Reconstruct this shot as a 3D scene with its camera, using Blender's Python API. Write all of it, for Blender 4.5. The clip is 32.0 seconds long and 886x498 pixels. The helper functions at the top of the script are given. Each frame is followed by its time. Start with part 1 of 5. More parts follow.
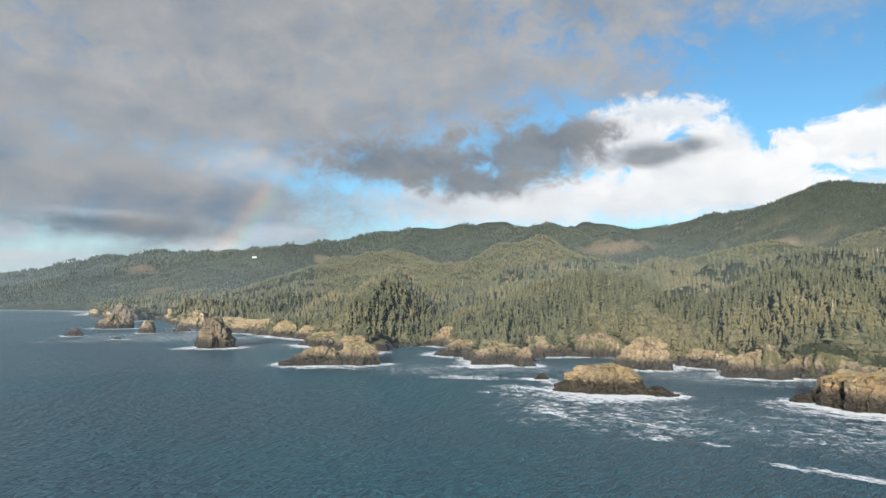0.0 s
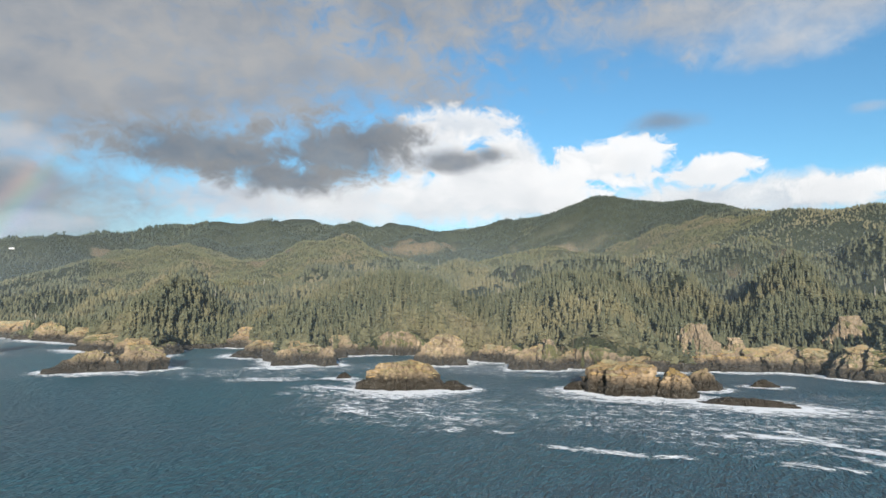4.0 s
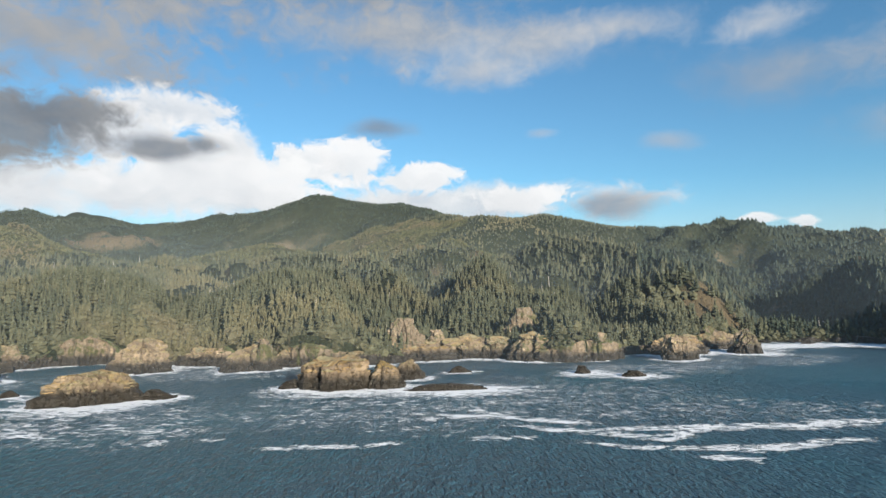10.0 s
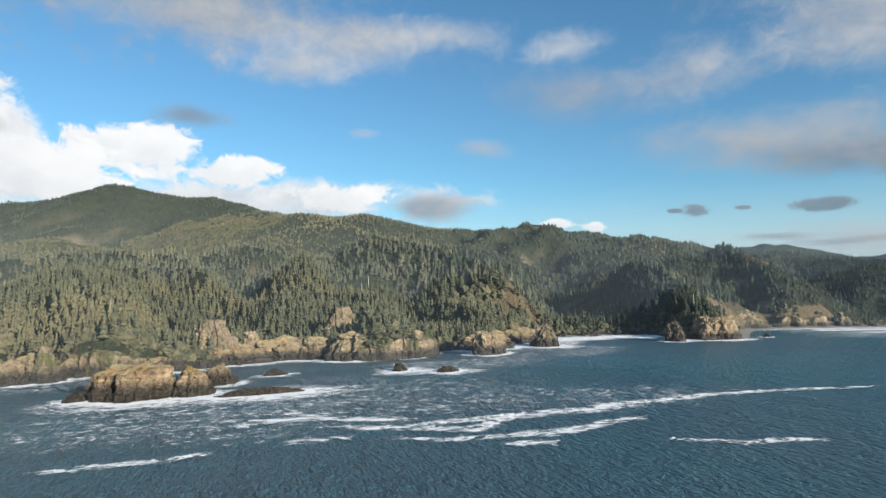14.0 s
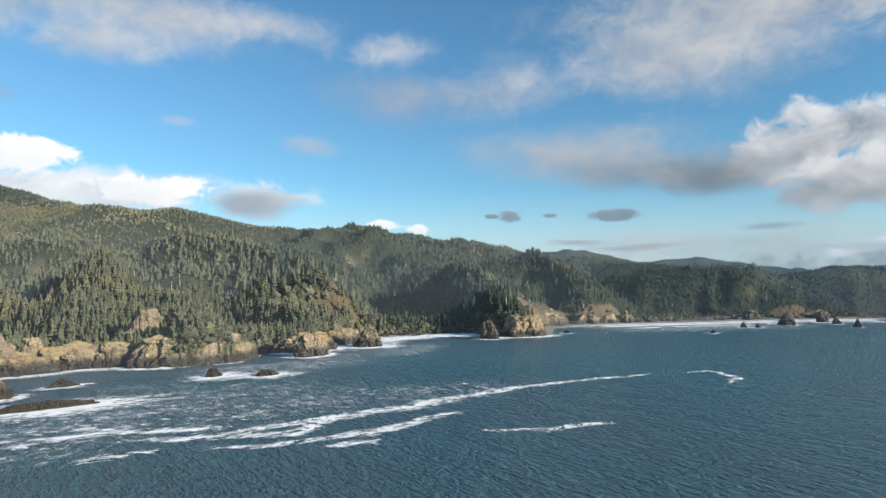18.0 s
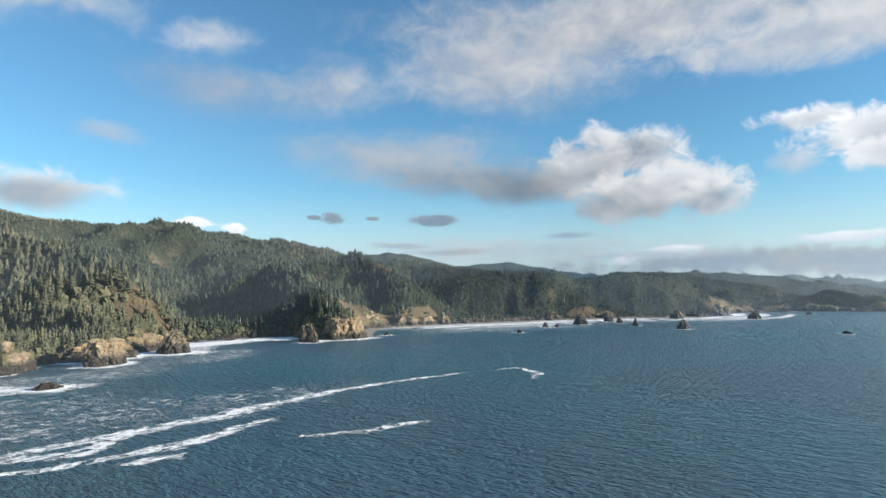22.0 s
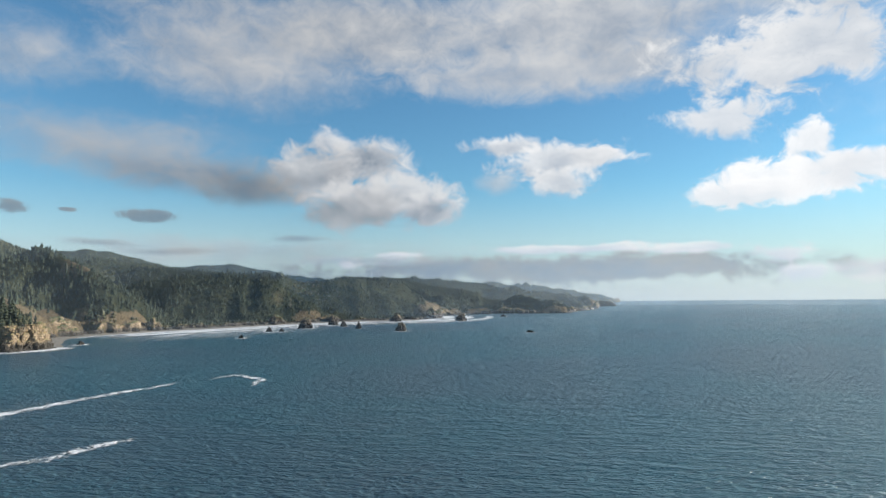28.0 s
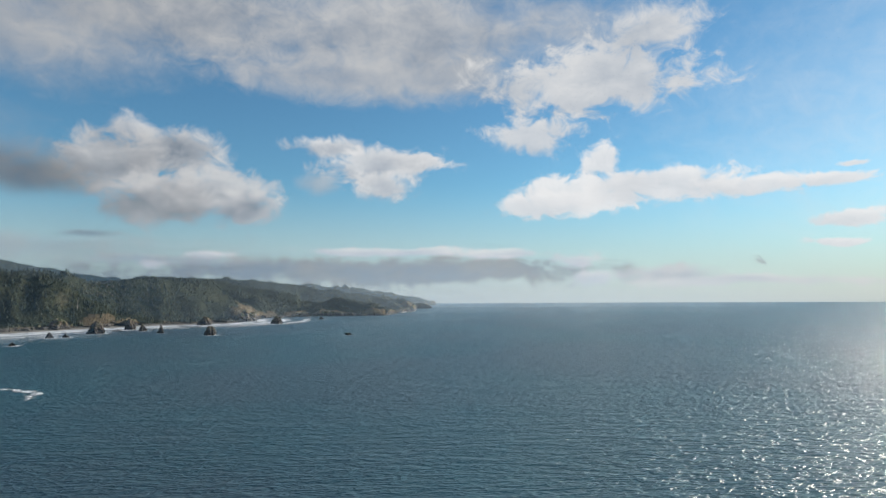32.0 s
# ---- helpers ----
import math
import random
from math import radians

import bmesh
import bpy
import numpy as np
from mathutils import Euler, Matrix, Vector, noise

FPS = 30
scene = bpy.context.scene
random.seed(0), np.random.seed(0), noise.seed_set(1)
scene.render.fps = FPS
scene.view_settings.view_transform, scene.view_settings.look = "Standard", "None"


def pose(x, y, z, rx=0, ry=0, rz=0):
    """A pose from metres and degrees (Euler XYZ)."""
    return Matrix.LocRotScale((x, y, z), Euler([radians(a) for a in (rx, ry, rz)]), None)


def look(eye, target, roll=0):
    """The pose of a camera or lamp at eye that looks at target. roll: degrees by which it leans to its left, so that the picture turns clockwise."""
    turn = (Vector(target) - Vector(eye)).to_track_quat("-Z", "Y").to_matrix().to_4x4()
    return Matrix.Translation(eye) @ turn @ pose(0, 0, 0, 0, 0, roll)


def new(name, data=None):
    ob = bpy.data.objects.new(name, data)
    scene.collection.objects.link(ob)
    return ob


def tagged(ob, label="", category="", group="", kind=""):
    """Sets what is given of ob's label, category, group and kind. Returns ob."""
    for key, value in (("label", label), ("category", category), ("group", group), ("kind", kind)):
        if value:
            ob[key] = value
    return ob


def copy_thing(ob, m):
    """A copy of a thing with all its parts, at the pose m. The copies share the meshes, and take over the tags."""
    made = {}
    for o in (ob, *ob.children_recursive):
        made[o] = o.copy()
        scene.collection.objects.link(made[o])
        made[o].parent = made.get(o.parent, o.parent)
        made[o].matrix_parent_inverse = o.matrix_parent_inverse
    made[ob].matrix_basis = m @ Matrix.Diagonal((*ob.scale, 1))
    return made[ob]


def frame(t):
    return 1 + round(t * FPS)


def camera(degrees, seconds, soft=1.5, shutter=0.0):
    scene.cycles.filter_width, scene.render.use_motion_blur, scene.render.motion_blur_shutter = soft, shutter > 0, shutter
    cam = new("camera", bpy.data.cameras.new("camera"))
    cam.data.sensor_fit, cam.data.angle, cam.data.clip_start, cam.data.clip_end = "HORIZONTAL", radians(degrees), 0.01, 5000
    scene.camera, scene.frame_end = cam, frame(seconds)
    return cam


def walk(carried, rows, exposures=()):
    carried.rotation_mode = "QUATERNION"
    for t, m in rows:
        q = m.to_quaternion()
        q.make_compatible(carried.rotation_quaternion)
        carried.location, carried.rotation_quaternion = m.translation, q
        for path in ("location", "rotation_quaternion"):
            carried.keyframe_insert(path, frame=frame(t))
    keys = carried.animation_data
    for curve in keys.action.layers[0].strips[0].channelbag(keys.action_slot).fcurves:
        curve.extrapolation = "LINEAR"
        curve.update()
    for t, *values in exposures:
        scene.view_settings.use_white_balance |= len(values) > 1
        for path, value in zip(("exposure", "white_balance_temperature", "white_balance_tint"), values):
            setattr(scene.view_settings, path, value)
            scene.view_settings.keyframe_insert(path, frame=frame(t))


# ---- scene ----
HEIGHT = 50.0  # the camera hovers over the sea
cam = camera(71.96, 32.0)
# seconds, heading to the right of north, pitch up, lean
TURN = [(0, 0.00, 4.75, 0.70), (1, 4.56, 4.78, 0.83), (2, 9.13, 4.81, 0.90), (3, 13.70, 4.86, 0.89), (4.5, 20.33, 4.90, 0.69),
        (6, 26.86, 4.93, 0.45), (7, 31.17, 4.91, 0.26), (8, 35.52, 4.90, 0.07), (9, 39.87, 4.86, -0.14), (10, 44.26, 4.81, -0.33),
        (11, 48.61, 4.76, -0.50), (12, 52.80, 4.71, -0.65), (13, 56.95, 4.66, -0.75), (14.5, 63.11, 4.58, -0.81), (16, 69.25, 4.50, -0.85),
        (17, 73.39, 4.44, -0.86), (18, 77.43, 4.42, -0.88), (19, 81.48, 4.41, -0.89), (20, 85.62, 4.40, -0.88), (21, 89.78, 4.40, -0.87),
        (22, 94.05, 4.40, -0.84), (23, 98.21, 4.40, -0.78), (24, 102.39, 4.41, -0.72), (25, 106.58, 4.41, -0.68), (26.5, 112.94, 4.44, -0.65),
        (28, 119.26, 4.44, -0.62), (29, 123.50, 4.46, -0.60), (30, 127.74, 4.48, -0.55), (31, 131.90, 4.49, -0.48), (32, 136.06, 4.52, -0.38)]
walk(cam, [(t, pose(0, 0, HEIGHT, 90 + up, 0, -head) @ pose(0, 0, 0, 0, 0, lean)) for t, head, up, lean in TURN],
     [(0, 0.92), (4, 0.9), (9, 0.86), (13, 0.88), (19, 1.03), (24, 1.1), (28, 0.88), (32, 0.6)])

# ---- light ----
SUN_HEADING, SUN_UP = 197.0, 15.0
sun = new("sun", bpy.data.lights.new("sun", "SUN"))
sun.data.energy, sun.data.angle, sun.data.color = 5.0, radians(0.6), (1.0, 0.90, 0.77)
sun_way = Vector((math.sin(radians(SUN_HEADING)) * math.cos(radians(SUN_UP)), math.cos(radians(SUN_HEADING)) * math.cos(radians(SUN_UP)), math.sin(radians(SUN_UP))))
sun.matrix_world = look(sun_way * 3000, (0, 0, 0))


class Net:
    """Short words for building node trees."""

    def __init__(self, tree):
        self.tree = tree

    def add(self, kind, ins=None, **sets):
        n = self.tree.nodes.new(kind)
        for k, v in sets.items():
            setattr(n, k, v)
        for k, v in (ins or {}).items():
            self.put(n.inputs[k], v)
        return n

    def put(self, socket, v):
        if isinstance(v, bpy.types.NodeSocket):
            self.tree.links.new(v, socket)
        else:
            socket.default_value = v

    def math(self, op, a, b=0.0, clamp=False):
        return self.add("ShaderNodeMath", {0: a, 1: b}, operation=op, use_clamp=clamp).outputs[0]

    def vec(self, op, a, b=(0, 0, 0)):
        return self.add("ShaderNodeVectorMath", {0: a, 1: b}, operation=op).outputs[0]

    def mix(self, f, a, b):
        n = self.add("ShaderNodeMix", data_type="RGBA")
        self.put(n.inputs[0], f), self.put(n.inputs[6], a), self.put(n.inputs[7], b)
        return n.outputs[2]

    def span(self, v, lo, hi, a=0.0, b=1.0, smooth=True):
        n = self.add("ShaderNodeMapRange", {0: v, 1: lo, 2: hi, 3: a, 4: b}, interpolation_type="SMOOTHSTEP" if smooth else "LINEAR")
        return n.outputs[0]

    def noise(self, v, scale, detail=4.0, rough=0.55, distort=0.0):
        return self.add("ShaderNodeTexNoise", {"Vector": v, "Scale": scale, "Detail": detail, "Roughness": rough, "Distortion": distort}).outputs[0]


def cloud_group():
    """One bank of cloud laid over a sky: an ellipse in degrees with a torn edge, paler on top and greyer below."""
    g = bpy.data.node_groups.new("cloud_bank", "ShaderNodeTree")
    for name, kind in (("Sky", "NodeSocketColor"), ("Place", "NodeSocketVector"), ("Tear", "NodeSocketFloat"), ("Fine", "NodeSocketFloat"), ("Billow", "NodeSocketFloat"),
                       ("Ragged", "NodeSocketFloat"), ("Centre", "NodeSocketVector"), ("Size", "NodeSocketVector"), ("Soft", "NodeSocketFloat"), ("Cover", "NodeSocketFloat"), ("Lit", "NodeSocketColor"), ("Shade", "NodeSocketColor")):
        g.interface.new_socket(name, in_out="INPUT", socket_type=kind)
    g.interface.new_socket("Sky", in_out="OUTPUT", socket_type="NodeSocketColor")
    g.interface.new_socket("Place", in_out="OUTPUT", socket_type="NodeSocketVector")
    n = Net(g)
    i = n.add("NodeGroupInput").outputs
    p = n.vec("DIVIDE", n.vec("SUBTRACT", i["Place"], i["Centre"]), i["Size"])
    r = n.add("ShaderNodeVectorMath", {0: p}, operation="LENGTH").outputs["Value"]
    d = n.math("ADD", n.math("SUBTRACT", 1.0, r), n.math("ADD", n.math("MULTIPLY", i["Ragged"], n.math("MULTIPLY", n.math("SUBTRACT", i["Tear"], 0.5), 1.7)), n.math("MULTIPLY", n.math("SUBTRACT", i["Fine"], 0.5), n.span(i["Soft"], 0.45, 0.75, 2.1, 0.75))))
    alpha = n.math("MULTIPLY", n.span(d, 0.0, n.math("MULTIPLY", i["Soft"], 1.12)), i["Cover"])
    up = n.add("ShaderNodeSeparateXYZ", {0: p}).outputs[1]
    sunward = n.add("ShaderNodeSeparateXYZ", {0: p}).outputs[0]
    lit = n.math("ADD", n.math("MULTIPLY", sunward, 0.16), n.math("ADD", n.math("MULTIPLY", up, 0.40), n.math("ADD", 0.5, n.math("ADD", n.math("MULTIPLY", n.math("SUBTRACT", i["Billow"], 0.5), 2.2), n.math("MULTIPLY", n.math("SUBTRACT", i["Fine"], 0.5), 1.4)))))
    rim = n.math("SUBTRACT", 1.0, n.span(d, 0.1, 0.9))
    lit = n.math("ADD", lit, n.math("MULTIPLY", rim, 0.25))
    laid = n.mix(alpha, i["Sky"], n.mix(lit, i["Shade"], i["Lit"]))
    ends = n.add("NodeGroupOutput")
    n.put(ends.inputs[0], laid)
    # the next bank waits for this one
    n.put(ends.inputs[1], n.vec("ADD", i["Place"], n.vec("MULTIPLY", laid, (1e-6, 1e-6, 1e-6))))
    return g


world = bpy.data.worlds.new("world")
scene.world, world.use_nodes = world, True
w = Net(world.node_tree)
world.node_tree.nodes.clear()
sky = w.add("ShaderNodeTexSky", sky_type="NISHITA", sun_disc=False, sun_elevation=radians(SUN_UP), sun_rotation=radians(SUN_HEADING), air_density=1.0, dust_density=0.2, ozone_density=2.0)
SKY_STRENGTH = 0.135
way = w.add("ShaderNodeTexCoord").outputs["Generated"]
wx, wy, wz = w.add("ShaderNodeSeparateXYZ", {0: way}).outputs
heading = w.math("MULTIPLY", w.math("ARCTAN2", wx, wy), 180 / math.pi)
upward = w.math("MULTIPLY", w.math("ARCSINE", wz), 180 / math.pi)
place = w.add("ShaderNodeCombineXYZ", {0: heading, 1: upward}).outputs[0]
flat = w.add("ShaderNodeCombineXYZ", {0: w.math("MULTIPLY", heading, 0.55), 1: upward}).outputs[0]
warp = w.add("ShaderNodeTexNoise", {"Vector": flat, "Scale": 0.11, "Detail": 3.0}).outputs["Color"]
place = w.vec("ADD", place, w.vec("MULTIPLY", w.vec("SUBTRACT", warp, (0.5, 0.5, 0.5)), (4.5, 2.4, 0.0)))
tear = w.noise(flat, 0.16, 5, 0.55, 0.3)
fine = w.noise(w.vec("MULTIPLY", flat, (1.35, 1.0, 1.0)), 0.52, 8, 0.64, 0.5)
billow = w.noise(w.vec("ADD", flat, (0.4, 1.1, 3.0)), 0.30, 4, 0.48, 0.3)
BANK = cloud_group()
sky_now = w.vec("MULTIPLY", sky.outputs[0], (SKY_STRENGTH * 0.63, SKY_STRENGTH, SKY_STRENGTH * 1.14))


def grey(v, cool=0.0):
    return (v * (1 - cool), v, v * (1 + 1.4 * cool), 1)


def bank(az, up, wide, high, lit, shade, soft=0.5, cover=0.95, cool=0.05, ragged=1.0):
    global sky_now, place
    n = w.add("ShaderNodeGroup", node_tree=BANK)
    for k, v in (("Sky", sky_now), ("Place", place), ("Tear", tear), ("Fine", fine), ("Billow", billow), ("Ragged", ragged), ("Centre", (az, up, 0)), ("Size", (wide, high, 1)),
                 ("Soft", soft), ("Cover", cover), ("Lit", grey(lit, cool * 0.3)), ("Shade", grey(shade, cool * 2.2))):
        w.put(n.inputs[k], v)
    sky_now, place = n.outputs[0], n.outputs[1]


# pale haze lying on the horizon, and thin blue-grey veils
sky_now = w.mix(w.span(upward, -2.0, 11.0, 0.95, 0.0), sky_now, (0.58, 0.64, 0.68, 1))
bank(-24, 8, 32, 9, 0.42, 0.22, 0.8, 0.85, 0.10)
bank(100, 4.2, 24, 1.8, 0.50, 0.42, 0.9, 0.6, 0.08)
# glow about the sun, painted into the sky as one wide pale bank
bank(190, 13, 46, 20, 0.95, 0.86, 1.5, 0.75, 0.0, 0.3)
# white cumulus standing behind the hills
bank(9.6, 8.4, 18.4, 3.0, 0.84, 0.68, 0.7, 0.93, 0.02, 0.5)
bank(17.1, 9.5, 29.8, 3.4, 0.84, 0.66, 0.6, 0.95, 0.02, 0.6)
bank(45.7, 8.9, 21.6, 2.3, 0.8, 0.6, 0.6, 0.93, 0.03, 0.6)
bank(22.3, 11.8, 8.8, 3.4, 0.93, 0.76, 0.35, 0.97, 0.01, 0.45)
bank(32.0, 12.4, 4.7, 2.7, 0.93, 0.76, 0.35, 0.97, 0.01, 0.45)
bank(36.2, 12.8, 3.8, 2.4, 0.93, 0.76, 0.35, 0.97, 0.01, 0.45)
bank(42.1, 11.1, 4.1, 1.8, 0.93, 0.76, 0.35, 0.97, 0.01, 0.45)
bank(27.1, 10.8, 9.4, 2.9, 0.93, 0.76, 0.35, 0.97, 0.01, 0.45)
bank(52.2, 9.2, 6.3, 1.4, 0.93, 0.76, 0.35, 0.97, 0.01, 0.45)
bank(59.9, 8.3, 5.8, 1.7, 0.44, 0.3, 0.7, 0.85, 0.07, 0.6)
bank(72.1, 6.3, 1.4, 0.6, 0.92, 0.8, 0.4, 0.95, 0.01, 0.4)
bank(75.3, 6.0, 1.2, 0.6, 0.92, 0.8, 0.4, 0.95, 0.01, 0.4)
# overcast sheet to the north and overhead
bank(-19.3, 20.0, 42.5, 13.2, 0.4, 0.31, 0.9, 0.97, 0.07, 0.3)
bank(-27.0, 7.8, 19.5, 3.6, 0.34, 0.24, 0.9, 0.85, 0.11, 0.4)
bank(-30, 29, 68, 18, 0.40, 0.31, 0.6, 0.985, 0.05, 0.4)
bank(12, 34, 55, 16.0, 0.42, 0.31, 0.7, 0.97, 0.05, 0.5)
bank(-27.0, 15.7, 28.6, 6.0, 0.42, 0.3, 0.7, 0.95, 0.05, 0.5)
bank(1.8, 20.8, 26.0, 4.8, 0.42, 0.33, 0.8, 0.92, 0.05, 0.6)
bank(-31.5, 8.7, 14.2, 4.0, 0.36, 0.25, 0.7, 0.85, 0.08, 0.6)
bank(-18.4, 8.4, 15.7, 2.8, 0.33, 0.22, 0.7, 0.8, 0.11, 0.5)
bank(-38.6, 11.6, 11.0, 5.4, 0.36, 0.27, 0.8, 0.85, 0.07, 0.5)
bank(-10.0, 17.0, 23.3, 3.3, 0.4, 0.3, 0.8, 0.85, 0.06, 0.5)
# torn white edge and blue chinks under the sheet
bank(-29.4, 6.7, 6.7, 0.9, 0.66, 0.5, 0.8, 0.7, 0.06, 0.9)
bank(-35.1, 4.8, 2.4, 1.2, 0.66, 0.5, 0.8, 0.7, 0.06, 0.9)
bank(-21.1, 4.7, 4.6, 1.3, 0.66, 0.5, 0.8, 0.7, 0.06, 0.9)
bank(-14.8, 5.8, 4.4, 1.1, 0.66, 0.5, 0.8, 0.7, 0.06, 0.9)
bank(-2.4, 8.7, 8.8, 1.7, 0.66, 0.5, 0.8, 0.7, 0.06, 0.9)
bank(-18.5, 11.4, 5.8, 2.2, 0.66, 0.5, 0.8, 0.7, 0.06, 0.9)
bank(-27.3, 5.8, 11.1, 1.8, 0.22, 0.15, 0.7, 0.88, 0.14, 0.6)
bank(-33.1, 2.7, 8.2, 1.1, 0.6, 0.48, 0.8, 0.8, 0.07, 0.6)
# dark bellies with bright rims
bank(19.4, 16.4, 7.4, 1.8, 0.9, 0.68, 0.5, 0.93, 0.02, 0.6)
bank(24.6, 14.5, 3.4, 1.9, 0.9, 0.68, 0.5, 0.93, 0.02, 0.6)
bank(15.5, 13.9, 6.6, 3.3, 0.9, 0.68, 0.5, 0.93, 0.02, 0.6)
bank(20.3, 10.7, 9.3, 2.7, 0.9, 0.68, 0.5, 0.93, 0.02, 0.6)
bank(-3.5, 12.9, 12.2, 3.5, 0.27, 0.175, 0.6, 0.94, 0.1, 0.6)
bank(7.7, 13.5, 8.7, 4.1, 0.27, 0.175, 0.6, 0.94, 0.1, 0.6)
bank(11.9, 15.4, 5.1, 2.0, 0.27, 0.175, 0.6, 0.94, 0.1, 0.6)
bank(4.0, 10.9, 10.5, 2.3, 0.27, 0.175, 0.6, 0.94, 0.1, 0.6)
bank(18.9, 12.9, 5.8, 1.6, 0.29, 0.2, 0.7, 0.9, 0.09, 0.6)
bank(22.0, 13.6, 3.1, 1.3, 0.29, 0.2, 0.7, 0.9, 0.09, 0.6)
# torn wisps in the blue gap
bank(38.4, 24.0, 28.3, 3.1, 0.46, 0.36, 1.0, 0.88, 0.06, 0.7)
bank(47.5, 20.8, 6.3, 2.3, 0.6, 0.44, 0.9, 0.7, 0.05, 0.8)
bank(60.7, 23.7, 10.5, 2.4, 0.6, 0.46, 0.9, 0.8, 0.05, 0.8)
bank(47.8, 20.2, 6.5, 1.7, 0.62, 0.48, 0.9, 0.7, 0.05, 0.8)
bank(38.6, 15.8, 4.3, 1.3, 0.33, 0.25, 0.9, 0.75, 0.09, 0.5)
bank(49.9, 22.6, 19.0, 3.1, 0.6, 0.44, 1.0, 0.75, 0.05, 0.8)
bank(64.9, 13.8, 3.5, 1.2, 0.52, 0.44, 0.9, 0.6, 0.06, 0.7)
bank(72.7, 22.6, 6.1, 2.0, 0.66, 0.5, 0.9, 0.8, 0.05, 0.7)
bank(73.3, 18.8, 9.9, 3.2, 0.42, 0.34, 1.1, 0.6, 0.08, 0.7)
bank(84.6, 19.5, 9.4, 3.4, 0.56, 0.4, 1.0, 0.8, 0.05, 0.8)
bank(53.6, 15.1, 1.9, 0.5, 0.6, 0.5, 0.9, 0.5, 0.05, 0.6)
bank(88.0, 12.7, 14.0, 3.4, 0.46, 0.36, 1.1, 0.75, 0.07, 0.6)
# small dark scraps low over the southern hills
bank(84.2, 7.3, 1.8, 0.7, 0.24, 0.19, 0.45, 0.8, 0.12, 0.4)
bank(82.4, 7.3, 0.8, 0.3, 0.24, 0.19, 0.45, 0.8, 0.12, 0.4)
bank(93.2, 7.2, 2.4, 0.6, 0.24, 0.19, 0.45, 0.8, 0.12, 0.4)
bank(88.0, 7.3, 0.9, 0.3, 0.24, 0.19, 0.45, 0.8, 0.12, 0.4)
bank(90.0, 4.7, 3.4, 0.5, 0.36, 0.28, 0.8, 0.7, 0.12, 0.4)
bank(105.8, 5.5, 3.4, 0.5, 0.36, 0.28, 0.8, 0.7, 0.12, 0.4)
bank(95.3, 4.1, 5.0, 0.4, 0.36, 0.28, 0.8, 0.7, 0.12, 0.4)
# long sheet over the southern coast
bank(102.4, 20.8, 17.0, 5.5, 0.58, 0.42, 1.0, 0.9, 0.05, 0.7)
bank(114.9, 24.3, 33.6, 5.1, 0.52, 0.36, 0.9, 0.95, 0.06, 0.6)
bank(131.0, 20.0, 21.1, 3.2, 0.62, 0.44, 0.7, 0.93, 0.06, 0.6)
bank(134.9, 24.4, 27.1, 5.7, 0.64, 0.4, 0.8, 0.93, 0.06, 0.6)
bank(150.3, 19.4, 12.2, 3.7, 0.82, 0.56, 0.5, 0.95, 0.04, 0.6)
bank(145.0, 15.1, 6.4, 2.0, 0.84, 0.62, 0.5, 0.93, 0.04, 0.6)
bank(155.5, 23.1, 5.9, 3.0, 0.8, 0.56, 0.6, 0.93, 0.04, 0.7)
# cumulus over the southern coast, each of several heads
bank(96.2, 11.2, 14.4, 2.4, 0.36, 0.24, 0.9, 0.85, 0.08, 0.5)
bank(92.6, 13.3, 12.3, 3.1, 0.48, 0.38, 1.1, 0.6, 0.07, 0.6)
bank(108.2, 14.3, 2.7, 2.0, 0.78, 0.37, 0.55, 0.92, 0.06, 0.45)
bank(111.7, 12.6, 5.5, 2.7, 0.72, 0.28, 0.55, 0.92, 0.06, 0.45)
bank(107.5, 11.8, 5.1, 3.4, 0.64, 0.25, 0.55, 0.92, 0.06, 0.45)
bank(114.8, 9.5, 6.4, 2.5, 0.7, 0.29, 0.55, 0.92, 0.06, 0.45)
bank(111.6, 8.7, 5.8, 2.6, 0.64, 0.22, 0.55, 0.92, 0.06, 0.45)
bank(118.0, 8.2, 3.5, 2.0, 0.72, 0.33, 0.55, 0.92, 0.06, 0.45)
bank(102.0, 10.0, 5.9, 1.9, 0.27, 0.18, 0.8, 0.85, 0.09, 0.5)
bank(125.1, 14.1, 4.7, 1.2, 0.86, 0.5, 0.5, 0.93, 0.04, 0.5)
bank(129.8, 12.6, 7.4, 2.0, 0.86, 0.5, 0.5, 0.93, 0.04, 0.5)
bank(133.9, 12.6, 4.4, 1.1, 0.86, 0.5, 0.5, 0.93, 0.04, 0.5)
bank(130.2, 10.5, 3.4, 2.2, 0.86, 0.5, 0.5, 0.93, 0.04, 0.5)
bank(123.9, 10.8, 2.3, 1.3, 0.62, 0.45, 0.8, 0.6, 0.04, 0.5)
bank(151.2, 12.2, 2.5, 2.0, 0.97, 0.76, 0.42, 0.95, 0.02, 0.45)
bank(149.6, 9.8, 6.7, 1.7, 0.97, 0.76, 0.42, 0.95, 0.02, 0.45)
bank(147.5, 8.6, 7.3, 1.5, 0.97, 0.76, 0.42, 0.95, 0.02, 0.45)
bank(156.4, 9.6, 8.3, 1.8, 0.97, 0.76, 0.42, 0.95, 0.02, 0.45)
bank(163.6, 9.3, 6.0, 1.0, 0.97, 0.76, 0.42, 0.95, 0.02, 0.45)
bank(169.2, 9.2, 4.6, 0.7, 0.97, 0.76, 0.42, 0.95, 0.02, 0.45)
bank(170.2, 6.0, 3.0, 0.8, 0.97, 0.76, 0.42, 0.95, 0.02, 0.45)
bank(171.1, 10.2, 1.6, 0.4, 0.97, 0.76, 0.42, 0.95, 0.02, 0.45)
